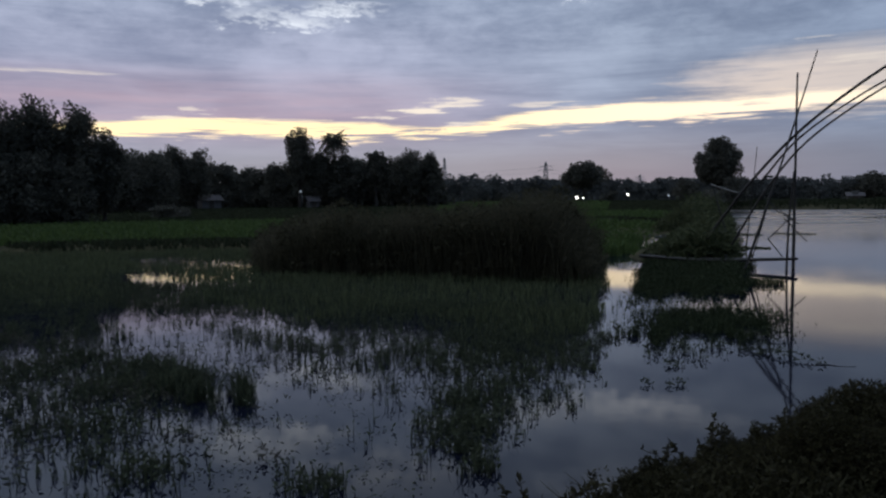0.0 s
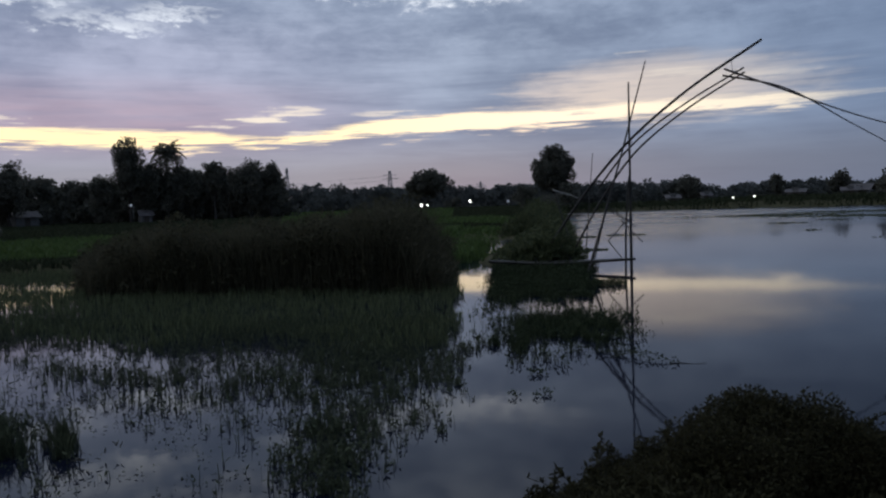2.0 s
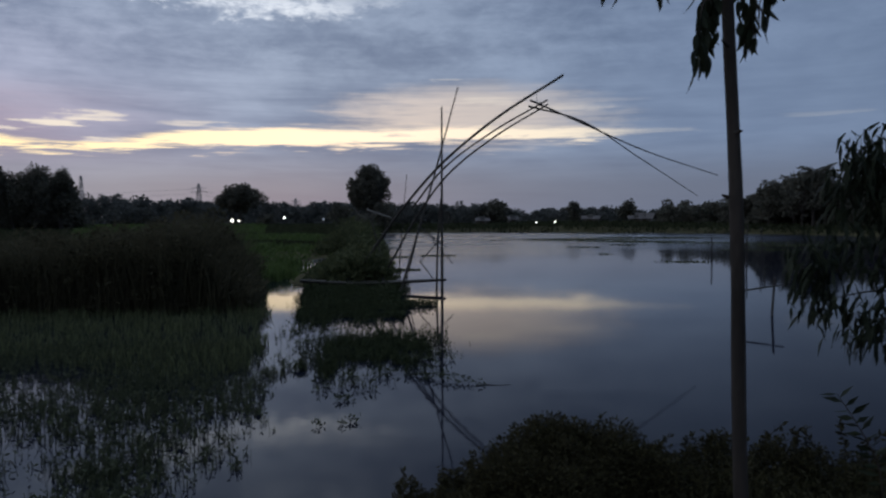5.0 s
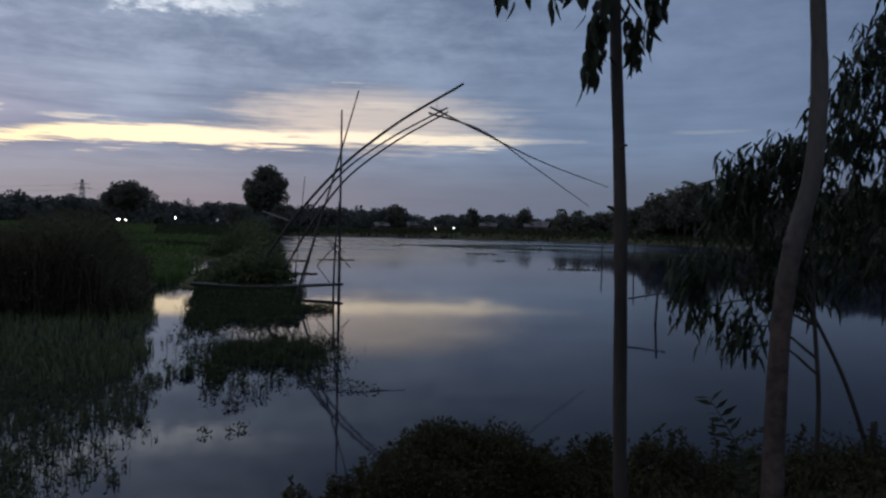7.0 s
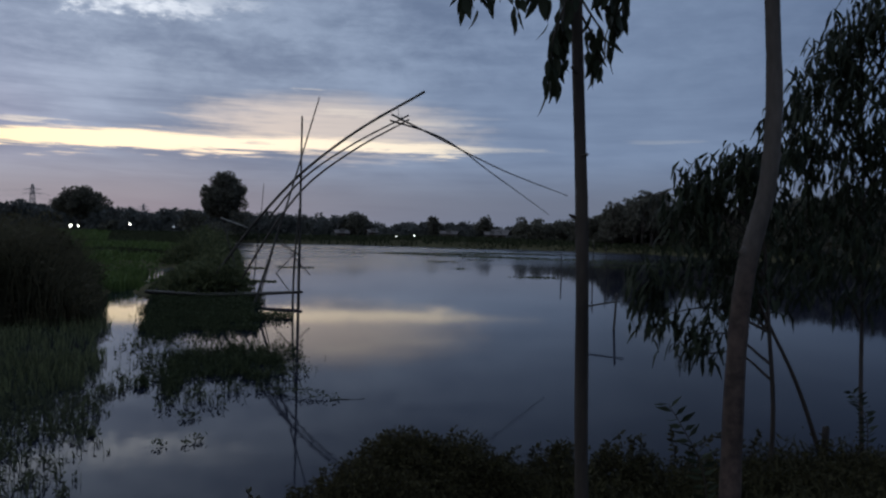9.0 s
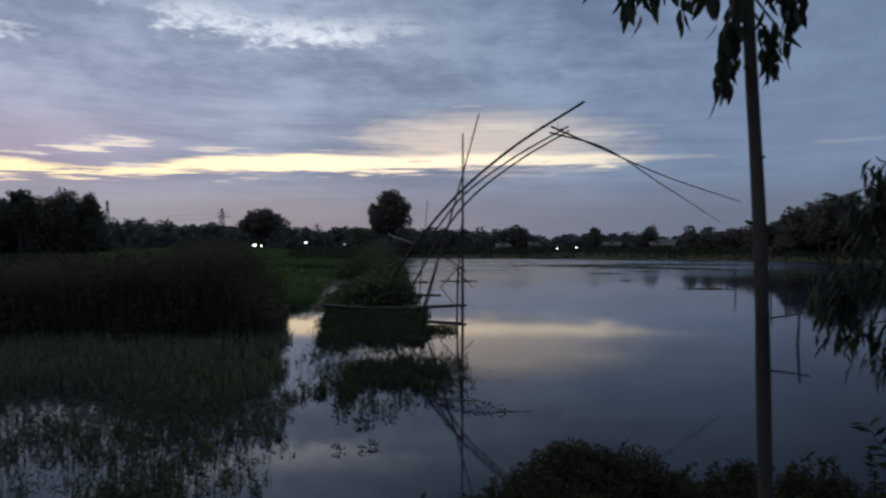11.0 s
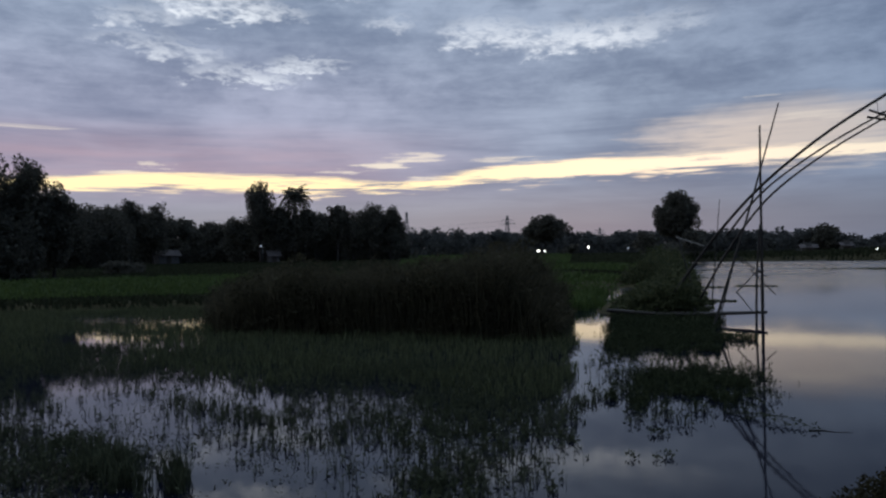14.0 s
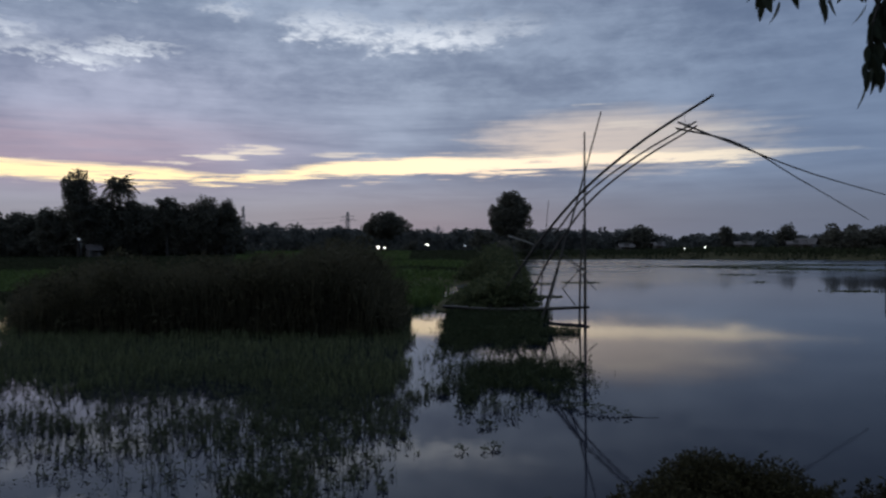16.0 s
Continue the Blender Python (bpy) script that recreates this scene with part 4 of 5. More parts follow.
# ---- the bamboo lift net ----
def build_lift_net():
    net = thing("lift_net", (0, 23.88, 0), "dark bamboo lift net rig standing in the pond edge", "fishing net")
    o = np.array((0, 23.88, 0))

    def rod(name, pts, r0, r1, label="", sides=8, n=14):
        return part(name, cane(np.array(pts) - o, r0, r1, sides, n), BAMBOO, net, label, True)

    rod("upright", [(0.0, 23.88, -0.45), (0.0, 23.88, 2.6), (0.0, 23.88, 5.6)], 0.050, 0.026)
    rod("upright", [(-0.17, 23.6, -0.45), (-0.13, 23.75, 1.4), (-0.03, 23.8, 2.8)], 0.036, 0.026)
    rod("leaning_pole", [(-1.35, 23.0, -0.4), (-0.33, 23.5, 3.1), (0.5, 23.9, 6.2)], 0.042, 0.018)
    rod("main_beam", [(-2.75, 25.0, 0.45), (-1.12, 24.3, 2.65), (-0.01, 23.7, 3.84), (1.57, 23.3, 5.12), (3.57, 22.9, 6.36)], 0.044, 0.036, "thick dark bamboo lifting beam", 10, 22)
    rod("net_arm", [(2.86, 21.0, 5.33), (1.49, 21.8, 4.62), (0.01, 22.8, 3.58), (-0.9, 23.6, 2.5)], 0.022, 0.030)
    rod("net_arm", [(2.88, 21.0, 5.22), (1.48, 21.6, 4.42), (0.1, 22.4, 3.34), (-0.75, 22.8, 2.2), (-1.6, 23.2, 0.72)], 0.022, 0.034)
    rod("net_arm", [(2.40, 21.0, 5.33), (3.59, 20.6, 4.72), (5.22, 20.0, 3.88), (6.84, 19.4, 3.22)], 0.026, 0.009)
    rod("net_arm", [(2.36, 21.0, 5.17), (3.73, 21.4, 4.87), (5.63, 22.2, 3.88), (7.54, 23.0, 2.83)], 0.026, 0.009)
    knot = [tube(bent([(2.64 + 0.05 * math.cos(a), 21.0 + 0.06 * math.sin(a), 5.2 - 0.03 + 0.012 * k), (2.64 + 0.05 * math.cos(a + 0.9), 21.0 + 0.06 * math.sin(a + 0.9), 5.2 - 0.03 + 0.012 * k + 0.02)], 4) - o, 0.010, 5) for k, a in enumerate(np.linspace(0, 6.3, 9))]
    knot.append(tube(bent([(2.64, 21.0, 5.2), (2.72, 22.2, 5.5), (2.8, 23.05, 5.93)], 6) - o, 0.008, 5))
    part("lashing", join(knot), ROPE, net, "grey rope lashing at the crossing of the arms")
    band = [tube(bent([(0.07 * math.cos(a), 23.85 + 0.09 * math.sin(a), 3.80 + 0.02 * math.sin(3 * a)), (0.07 * math.cos(a + 0.8), 23.85 + 0.09 * math.sin(a + 0.8), 3.82)], 4) - o, 0.012, 5) for a in np.linspace(0, 6.0, 8)]
    part("lashing", join(band), ROPE, net, "grey rope lashing")
    rod("platform_rail", [(-4.5, 24.4, 0.22), (-2.4, 24.0, 0.17), (0.12, 23.82, 0.30)], 0.055, 0.042)
    rod("platform_rail", [(-4.3, 24.75, 0.20), (-2.3, 24.3, 0.20), (0.0, 24.1, 0.28)], 0.038, 0.03)
    for x in (-4.2, -3.0, -1.9):
        rod("post", [(x, 24.4, -0.4), (x + 0.02, 24.4, 0.32)], 0.035, 0.03, n=6)
    for a, b in (((-0.62, 24.5, 1.75), (0.16, 23.9, 1.28)), ((-0.32, 24.2, 1.5), (0.34, 23.9, 0.80)), ((-0.10, 24.1, 1.5), (-0.70, 24.2, 0.82)), ((-0.70, 24.2, 0.85), (-0.24, 23.9, 0.28)), ((-0.75, 24.1, 1.95), (-0.05, 23.9, 1.45))):
        rod("brace", [a, b], 0.018, 0.014, n=8)
    rod("brace", [(-1.25, 24.0, -0.3), (-0.95, 24.1, 0.9), (-0.6, 24.3, 2.3)], 0.02, 0.012, n=8)
    return net


build_lift_net()


def stake(pts, r0, r1, label, mat=BAMBOO, name="stake", group="stakes in the pond"):
    p = np.array(pts, float)
    return tagged(part(name, cane(p, r0, r1, 7, 10), mat, None, "", True), label, "stake", group)


stake([(-4.0, 31, 0.2), (-3.02, 30, 2.55), (-1.95, 29.2, 2.2)][1:], 0.03, 0.02, "pale slanting bamboo stake above the dyke", ROPE)
stake([(-2.2, 30, -0.2), (-3.0, 30.0, 2.6)], 0.035, 0.025, "dark bamboo stake holding a slanting rod")
stake([(-1.95, 32, -0.3), (-1.58, 32, 4.05)], 0.028, 0.012, "thin leaning bamboo stake behind the lift net")
stake([(7.41, 17.6, -0.4), (7.48, 17.6, 0.86)], 0.030, 0.024, "dark stake standing in the water")
stake([(6.72, 17.5, 0.56), (7.7, 17.6, 0.70)], 0.022, 0.018, "thin horizontal rod tied to a stake")
stake([(15.1, 38.4, -0.4), (15.15, 38.4, 1.85)], 0.04, 0.03, "dark stake standing in the water")
stake([(13.95, 40, -0.4), (13.93, 40, 1.3)], 0.04, 0.03, "dark stake standing in the water")
stake([(16.6, 40, -0.4), (16.5, 40, 1.7)], 0.04, 0.03, "dark stake standing in the water")


# ---- trees ----
def fork(rng, base, tip, r0, r1, bend=0.08, n=8):
    base, tip = np.array(base, float), np.array(tip, float)
    m = (base + tip) / 2 + rng.normal(size=3) * np.linalg.norm(tip - base) * bend
    return tube(bent([base, m, tip], n), np.linspace(r0, r1, n), 7)


def broad_tree(place, height, width, crown_low, seed, label, count=2600, leaf=0.42, clumps=26, mat=None, flat=1.0, group="", name="tree", trunk=0.0, bark=None, taper=0.15):
    """A tapered trunk, limbs and a crown of leafy clumps with gaps between them."""
    rng = np.random.default_rng(seed)
    tree = thing(name, place, label, "tree", group)
    r = trunk or height * 0.018
    mid, half = (height + crown_low) / 2, (height - crown_low) / 2
    c = unit(rng.normal(size=(clumps, 3)))
    c[:, 2] = c[:, 2] * flat
    c[:, :2] *= (1 - taper * c[:, 2:3])
    cs = c * (width / 2 * 0.74, width / 2 * 0.74, half * 0.78) * rng.uniform(0.45, 1.05, (clumps, 1)) + (0, 0, mid)
    rs = np.stack([np.full(clumps, width * 0.16), np.full(clumps, width * 0.16), np.full(clumps, half * 0.30)], -1) * rng.uniform(0.65, 1.3, (clumps, 1))
    edge_c = unit(rng.normal(size=(clumps // 2, 3)) + (0, 0, 0.25)) * (width / 2 * 0.92, width / 2 * 0.92, half * 0.95) * rng.uniform(0.85, 1.08, (clumps // 2, 1)) + (0, 0, mid)
    edge_r = np.stack([np.full(clumps // 2, width * 0.075), np.full(clumps // 2, width * 0.075), np.full(clumps // 2, half * 0.13)], -1) * rng.uniform(0.6, 1.4, (clumps // 2, 1))
    cs[:3] = [(rng.normal() * width * 0.13, rng.normal() * width * 0.13, height - rs[k, 2] * 0.9 - k * 0.14 * half) for k in range(3)]
    fork_z = max(crown_low, 0.2 * height) + half * 0.25
    wood = [tube(bent([(0, 0, -0.2), rng.normal(size=3) * (0.02, 0.02, 0) * height + (0, 0, fork_z * 0.6), (0, 0, fork_z), (rng.normal() * width * 0.04, 0, height * 0.86)], 12), np.linspace(r * 1.25, r * 0.3, 12), 9)]
    part("trunk", wood[0], bark or BARK_DARK, tree, "", True)
    limbs = [fork(rng, (0, 0, fork_z * rng.uniform(0.7, 1.1)), p * (0.9, 0.9, 1), r * 0.5, r * 0.12) for p in cs[: min(12, clumps)]]
    part("branchwork", join(limbs), bark or BARK_DARK, tree, "", True)
    part("crown", puffs(np.concatenate([cs, edge_c]), np.concatenate([rs * 0.92, edge_r]), int(count * 0.72), leaf * 1.12, rng, 0.25, 0.6), mat or LEAF_DARK, tree)
    return tree


def spot(az, dist):
    return 0.3 + dist * math.sin(radians(az)), 1.0 + dist * math.cos(radians(az))


def standing(az, dist, sink=0.1):
    x, y = spot(az, dist)
    return x, y, float(ground_height(np.array([x]), np.array([y]))[0]) - sink


def tops(el, dist, eye=2.17):
    return dist * math.tan(radians(el)) + eye


# lone tree on the dyke, round tree far behind it, bushes at their feet
broad_tree(standing(-6.45, 120), tops(4.1, 120), 6.9, 2.9, 21, "lone dark leafy tree standing on the dyke", 34000, 0.30, 84, taper=0.24)
broad_tree(standing(-8.6, 117), 4.4, 4.2, 0.6, 22, "low dark bushy tree beside the lone tree", 1800, 0.36, 16)
broad_tree(standing(-5.2, 116), 4.4, 4.6, 0.5, 23, "low dark bushy tree beside the lone tree", 1800, 0.36, 16)
broad_tree(standing(-16.1, 240), tops(2.55, 240), 14.8, 4.2, 24, "far round-topped tree with a wide flat crown", 22000, 0.62, 80, None, 0.8)
broad_tree(standing(-14.2, 230), 3.4, 5.0, 0.4, 25, "low far bush in the fields", 700, 0.6, 10)
broad_tree(standing(-47.9, 78), 1.5, 3.4, -0.3, 26, "low dark hedge bush on a field bund", 2400, 0.22, 16, group="field bund bushes")
broad_tree(standing(-46.6, 80), 1.2, 3.0, -0.3, 27, "low dark hedge bush on a field bund", 2000, 0.22, 14, group="field bund bushes")
# big trees at the field's left border
for az, el, w, sd in ((-58.6, 6.3, 6.4, 31), (-56.0, 7.1, 4.6, 32), (-53.6, 6.6, 4.2, 33), (-51.9, 4.7, 4.0, 37), (-61.2, 6.8, 7.5, 35), (-64.5, 6.3, 8.0, 36)):
    broad_tree(standing(az, 66), tops(el, 66), w, 0.14 * tops(el, 66), sd, "big dark spreading tree at the field border", 20000, 0.22, 60, group="field border trees", taper=0.05)
for az, el, w, sd in ((-59.2, 3.6, 6.0, 91), (-56.4, 3.2, 5.0, 92), (-62.5, 3.8, 7.0, 95), (-54.2, 2.6, 4.6, 93)):
    broad_tree(standing(az, 64), tops(el, 64), w, -1.4, sd, "low dense bushy tree at the field border", 14000, 0.22, 44, group="field border bushes")
for az, el, w, sd in ((-54.6, 2.6, 9.0, 96), (-52.2, 3.0, 9.0, 97), (-49.8, 3.2, 9.0, 98), (-48.3, 3.5, 7.0, 99)):
    broad_tree(standing(az, 118), tops(el, 118), w, -1.5, sd, "dense dark tree behind the field border", 12000, 0.32, 40, group="trees behind the border")
# clump with the coconut palm
broad_tree(standing(-37.9, 152), tops(5.3, 152), 6.4, 5.0, 41, "tall dense oval tree in the village grove", 15000, 0.36, 56, taper=0.05)
for az, el, w, low, sd in ((-32.1, 3.65, 4.6, 4.6, 42), (-29.6, 3.65, 6.6, 1.5, 43), (-28.0, 3.4, 4.8, 1.2, 44), (-30.8, 3.2, 5.5, 1.0, 45), (-33.7, 3.1, 6.0, 1.0, 46), (-35.8, 3.35, 6.0, 0.8, 47), (-34.7, 3.3, 6.0, 0.8, 57), (-36.7, 3.6, 6.0, 0.8, 58), (-39.6, 2.7, 6.0, 0.8, 48), (-47.0, 4.0, 6.5, 1.0, 49), (-45.4, 3.8, 6.0, 1.0, 50)):
    broad_tree(standing(az, 154), tops(el, 154), w * 1.15, low, sd, "dark leafy tree in the village grove", 9000, 0.38, 34, group="village grove trees", bark=BARK_PALE if sd == 42 else None)


def coconut_palm(place, height, seed):
    rng = np.random.default_rng(seed)
    palm = thing("coconut_palm", place, "tall coconut palm with drooping feather fronds", "palm tree")
    head = np.array((0.6, 0, height - 2.2))
    part("trunk", tube(bent([(0, 0, -0.2), (0.1, 0.1, height * 0.45), head], 14), np.linspace(0.26, 0.15, 14), 10), BARK_PALE, palm, "", True)
    for i in range(32):
        a, lift = i * 2.4, radians(74 - 118 * (i / 31))
        out = np.array((math.cos(a), math.sin(a), 0))
        ln = rng.uniform(3.3, 4.2)
        mid = head + ln * 0.5 * (out * math.cos(lift) + np.array((0, 0, math.sin(lift))))
        rib = bent([head, mid, mid + ln * 0.5 * (out * math.cos(lift - 0.9) + np.array((0, 0, math.sin(lift - 0.9))))], 12)
        shapes = [tube(rib, np.linspace(0.04, 0.012, 12), 5)]
        k = 64
        f = np.linspace(0.12, 1, k)
        at = np.stack([np.interp(f, np.linspace(0, 1, 12), rib[:, j]) for j in range(3)], -1)
        side = np.cross(out, (0, 0, 1)) * np.where(np.arange(k) % 2, 1, -1)[:, None]
        shapes.append(leaves(at, side + out * 0.5 + (0, 0, -0.4) + rng.normal(size=(k, 3)) * 0.15, 0.95 * np.sin(np.pi * (0.15 + 0.8 * f)) + 0.25, 0.15, rng, 0.1))
        part("frond", join(shapes), LEAF_DARK, palm)
    return palm


coconut_palm(standing(-35.45, 154), tops(4.95, 154), 51)
coconut_palm(standing(25.9, 114), tops(3.3, 114), 52)
coconut_palm(standing(24.7, 118), tops(2.6, 118), 53)


def woods(name, knots, dist, spread, seed, leaf, label, per=420, step_deg=0.5, mat=None, lift=1.0):
    """A far belt of trees whose tops rise and fall along the belt."""
    rng = np.random.default_rng(seed)
    az0, az1 = knots[0][0], knots[-1][0]
    cs, rs = [], []
    for az in np.arange(az0, az1, step_deg):
        el = np.interp(az, [k[0] for k in knots], [k[1] for k in knots])
        for row in range(3):
            a = az + rng.uniform(-0.4, 0.4) * step_deg
            d = (dist(a) if callable(dist) else dist) + rng.uniform(-0.5, 1) * spread
            x, y = spot(a, d)
            top = tops(el * lift, d) * (rng.uniform(0.84, 1.03), rng.uniform(0.7, 0.98), rng.uniform(0.4, 0.75))[row] * (rng.uniform(0.93, 1.0) if row == 0 else 1)
            w = d * radians(step_deg) * rng.uniform(1.0, 2.2)
            for k in range(9):
                f = rng.uniform(0.0, 0.90) if k else 0.88
                z = top * f
                spreadx = w * (1.15 - 0.85 * f)
                cs.append((x + rng.normal() * spreadx * 0.45, y + rng.normal() * spreadx * 0.45, z))
                s = top * 0.13 * rng.uniform(0.7, 1.3)
                rs.append((max(w * 0.38, s), max(w * 0.38, s), s))
    n = int(per * len(cs) / 9)
    shape = puffs(np.array(cs), np.array(rs), n, leaf, rng, 0.15, 0.7)
    return stuff(name, shape, mat or LEAF_FAR, label, "woods")


woods("far_woods", [(-66, 6.0), (-62, 5.2), (-52, 3.3), (-50.5, 3.2), (-48, 3.3), (-45.4, 2.95), (-43.3, 2.65), (-42.1, 2.1), (-40.4, 2.3), (-39, 2.4), (-34, 2.9), (-32, 2.6), (-30, 2.9), (-27.8, 2.9), (-27, 1.9)], 168, 14, 61, 0.62, "dark wooded village belt behind the rice fields", 1500, mat=LEAF_DARK, lift=1.1)
woods("far_woods", [(-28, 1.8), (-25.2, 1.8), (-23.4, 1.95), (-22.1, 1.42), (-19.5, 1.6), (-17.7, 1.55), (-13.8, 1.5), (-12.1, 1.05), (-10, 1.3), (-8.3, 1.4), (-4, 1.25)], 330, 30, 62, 1.1, "far dark tree belt on the horizon", 430)
woods("far_woods", [(-6, 1.25), (-2.6, 1.3), (-0.6, 1.3), (1.8, 1.28), (3.4, 0.9), (6, 0.62), (7.5, 0.85), (9.5, 0.88), (13.3, 0.9), (15.2, 0.6), (16.2, 0.8)], lambda a: 172.0, 14, 63, 0.55, "dark tree belt along the far shore", 520)
woods("far_woods", [(15.9, 1.3), (18.5, 1.2), (22.2, 1.75), (23, 2.25), (25.4, 2.85), (27, 2.6), (30, 2.4), (36, 3.2), (44, 4.0), (56, 5.0)], lambda a: 128 - max(0, a - 20) * 1.6, 9, 64, 0.46, "dark wooded bank across the pond", 900, mat=LEAF_DARK)
broad_tree(standing(25.2, 112), tops(2.9, 112), 6.0, 1.0, 65, "feathery dark tree above the wooded bank", 2200, 0.4, 20)
broad_tree(standing(23.1, 114), tops(2.3, 114), 4.0, 1.0, 66, "dark tree above the wooded bank", 1600, 0.4, 16)
broad_tree(standing(13.2, 160), tops(1.1, 160), 4.0, 1.0, 67, "dark tree on the far shore", 1200, 0.5, 14)
broad_tree(standing(9.4, 165), tops(0.95, 165), 3.2, 1.0, 68, "slender dark tree on the far shore", 900, 0.5, 12)
broad_tree(standing(3.3, 165), tops(1.2, 165), 6.6, 0.4, 69, "round dark tree on the far shore", 3600, 0.45, 30)


def build_shore_scrub():
    rng = np.random.default_rng(71)
    n = 60000
    a = np.radians(rng.uniform(-8, 58, n))
    d = rng.uniform(56, 150, n)
    x, y = 0.3 + d * np.sin(a), 1 + d * np.cos(a)
    e = pond_depth(x, y)
    keep = (e > -0.3) & (e < 16)
    x, y, e = x[keep], y[keep], e[keep]
    at = np.stack([x, y, ground_height(x, y)], -1)
    stuff("shore_scrub", blades(at, rng.uniform(0.2, 0.7, len(x)) * (1 + 0.03 * e), 0.6, 0.3, rng), FALLOW, "dark low scrub along the far shore", "scrub")


build_shore_scrub()


# ---- trees on the near bank ----
def leaf_mesh():
    """One long leaf along +x: narrow oval, folded on its rib, curling at the tip."""
    f = np.linspace(0, 1, 7)
    w = 0.16 * np.sin(np.pi * f ** 0.8) ** 0.9 + 0.004
    z = -0.18 * f ** 2
    v = np.concatenate([np.stack([f, -w, z + 0.25 * w], -1), np.stack([f, 0 * f, z], -1), np.stack([f, w, z + 0.25 * w], -1)])
    q = [(r * 7 + k, r * 7 + k + 1, r * 7 + k + 8, r * 7 + k + 7) for r in range(2) for k in range(6)]
    return mesh_of("leaf", (v, q), LEAF_LONG, True)


LEAF = leaf_mesh()


def hang_leaf(parent, at, way, length, twist):
    leaf = new("leaf", LEAF)
    leaf.parent = parent
    turn = Vector(way).to_track_quat("X", "Z").to_matrix().to_4x4() @ Matrix.Rotation(twist, 4, "X")
    leaf.matrix_local = Matrix.Translation(at) @ turn @ Matrix.Diagonal((length, length, length, 1))
    return leaf


def young_tree():
    rng = np.random.default_rng(81)
    g = float(ground_height(np.array([1.76]), np.array([4.87]))[0])
    tree = thing("acacia_tree", (1.76, 4.87, g), "slim straight tree with dark bark and hanging leaf sprays", "tree")
    o = np.array((1.76, 4.87, g))
    line = bent(np.array([(1.80, 4.88, g - 0.1), (1.768, 4.86, 1.0), (1.715, 4.8, 2.17), (1.652, 4.8, 3.31), (1.60, 4.8, 5.2), (1.52, 4.8, 7.4)]) - o, 26)
    r = np.linspace(0.038, 0.016, 26) * (1 + 0.04 * rng.normal(size=26))
    trunk = part("trunk", tube(line, r, 12), BARK_DARK, tree, "", True)
    for a, b in (((1.69, 4.77, 2.58), (1.718, 4.75, 2.59)), ((1.65, 4.77, 3.0), (1.61, 4.74, 3.02)), ((1.66, 4.77, 2.27), (1.625, 4.75, 2.28))):
        part("branch_stub", tube(bent([a, b], 4) - o, (0.012, 0.01, 0.008, 0.005), 6), BARK_DARK, trunk)
    eye = np.array((0.334, 1.167, 2.162))
    sprays = ((1.57, 5.0, 2.96, 9), (1.60, 5.02, 3.10, 7), (1.66, 5.08, 3.04, 7), (1.68, 5.08, 3.28, 9), (1.94, 5.2, 3.12, 9), (1.97, 5.2, 3.18, 6), (2.02, 5.2, 3.28, 5), (2.04, 5.2, 3.40, 12), (2.10, 5.25, 3.44, 10), (1.40, 5.0, 3.32, 6), (1.14, 5.0, 3.35, 8), (1.08, 4.95, 3.40, 6), (1.22, 5.0, 3.42, 8), (0.9, 4.95, 3.5, 8), (1.72, 5.15, 3.46, 10), (1.56, 5.05, 3.45, 8), (1.3, 5.0, 3.5, 8), (1.92, 5.1, 3.5, 10))
    for x, y, z, count in sprays:
        tip = eye + (np.array((x, y, z)) - eye) * 0.9
        root = np.array((1.62, 4.8, min(4.2, tip[2] + rng.uniform(0.3, 0.5))))
        line = bent(np.array([root, (root + tip) / 2 + (0, 0, 0.06), tip + (0, 0, 0.1), tip]) - o, 10)
        twig = part("twig", tube(line, np.linspace(0.009, 0.0025, 10), 5), BARK_DARK, tree)
        count = int(count * 2.2)
        for k in range(count):
            at = np.array([np.interp(1 - 0.62 * (k / count) ** 1.2, np.linspace(0, 1, 10), line[:, j]) for j in range(3)]) + rng.normal(size=3) * (0.022, 0.022, 0.012)
            hang_leaf(twig, at, (rng.normal() * 0.22, rng.normal() * 0.22, -1.0), rng.uniform(0.085, 0.135), rng.uniform(0, 6.3))
    # crown above
    cs = np.array([(rng.normal() * 0.9, rng.normal() * 0.9, rng.uniform(4.5, 7.0)) for _ in range(40)]) + (-0.2, -0.1, 0)
    part("branchwork", join([fork(rng, (-0.15, -0.07, z - 0.6), (x, y, z), 0.018, 0.006) for x, y, z in cs]), BARK_DARK, tree, "", True)
    part("crown", puffs(cs, np.full((40, 3), 0.42), 6500, 0.15, rng, 0.9, 0.28), LEAF_LONG, tree)


def weathered_bark():
    """Pale smooth bark above, rough red-brown old bark below, with a ragged passage between."""
    m = surface("weathered_bark", (0.03, 0.026, 0.023), (0.115, 0.098, 0.084), 0.85, 3.0, 0.7, stretch=(1, 1, 0.35))
    t = m.node_tree
    b = t.nodes["Principled BSDF"]
    pale = b.inputs["Base Color"].links[0].from_socket
    tc = t.nodes.new("ShaderNodeTexCoord")
    xyz = t.nodes.new("ShaderNodeSeparateXYZ")
    t.links.new(tc.outputs["Object"], xyz.inputs[0])
    ragged = calc(t, "ADD", xyz.outputs[2], calc(t, "MULTIPLY", fuzz(t, tc.outputs["Object"], 5.0, 4.0, 0.6), 0.7))
    old = blend(t, step(t, fuzz(t, tc.outputs["Object"], 14.0, 5.0, 0.65), 0.3, 0.7), (0.020, 0.014, 0.011), (0.082, 0.056, 0.045))
    mix = t.nodes.new("ShaderNodeMix")
    mix.data_type = "RGBA"
    t.links.new(step(t, ragged, 1.55, 2.15), mix.inputs[0])
    t.links.new(old, mix.inputs[6])
    t.links.new(pale, mix.inputs[7])
    t.links.new(mix.outputs[2], b.inputs["Base Color"])
    return m


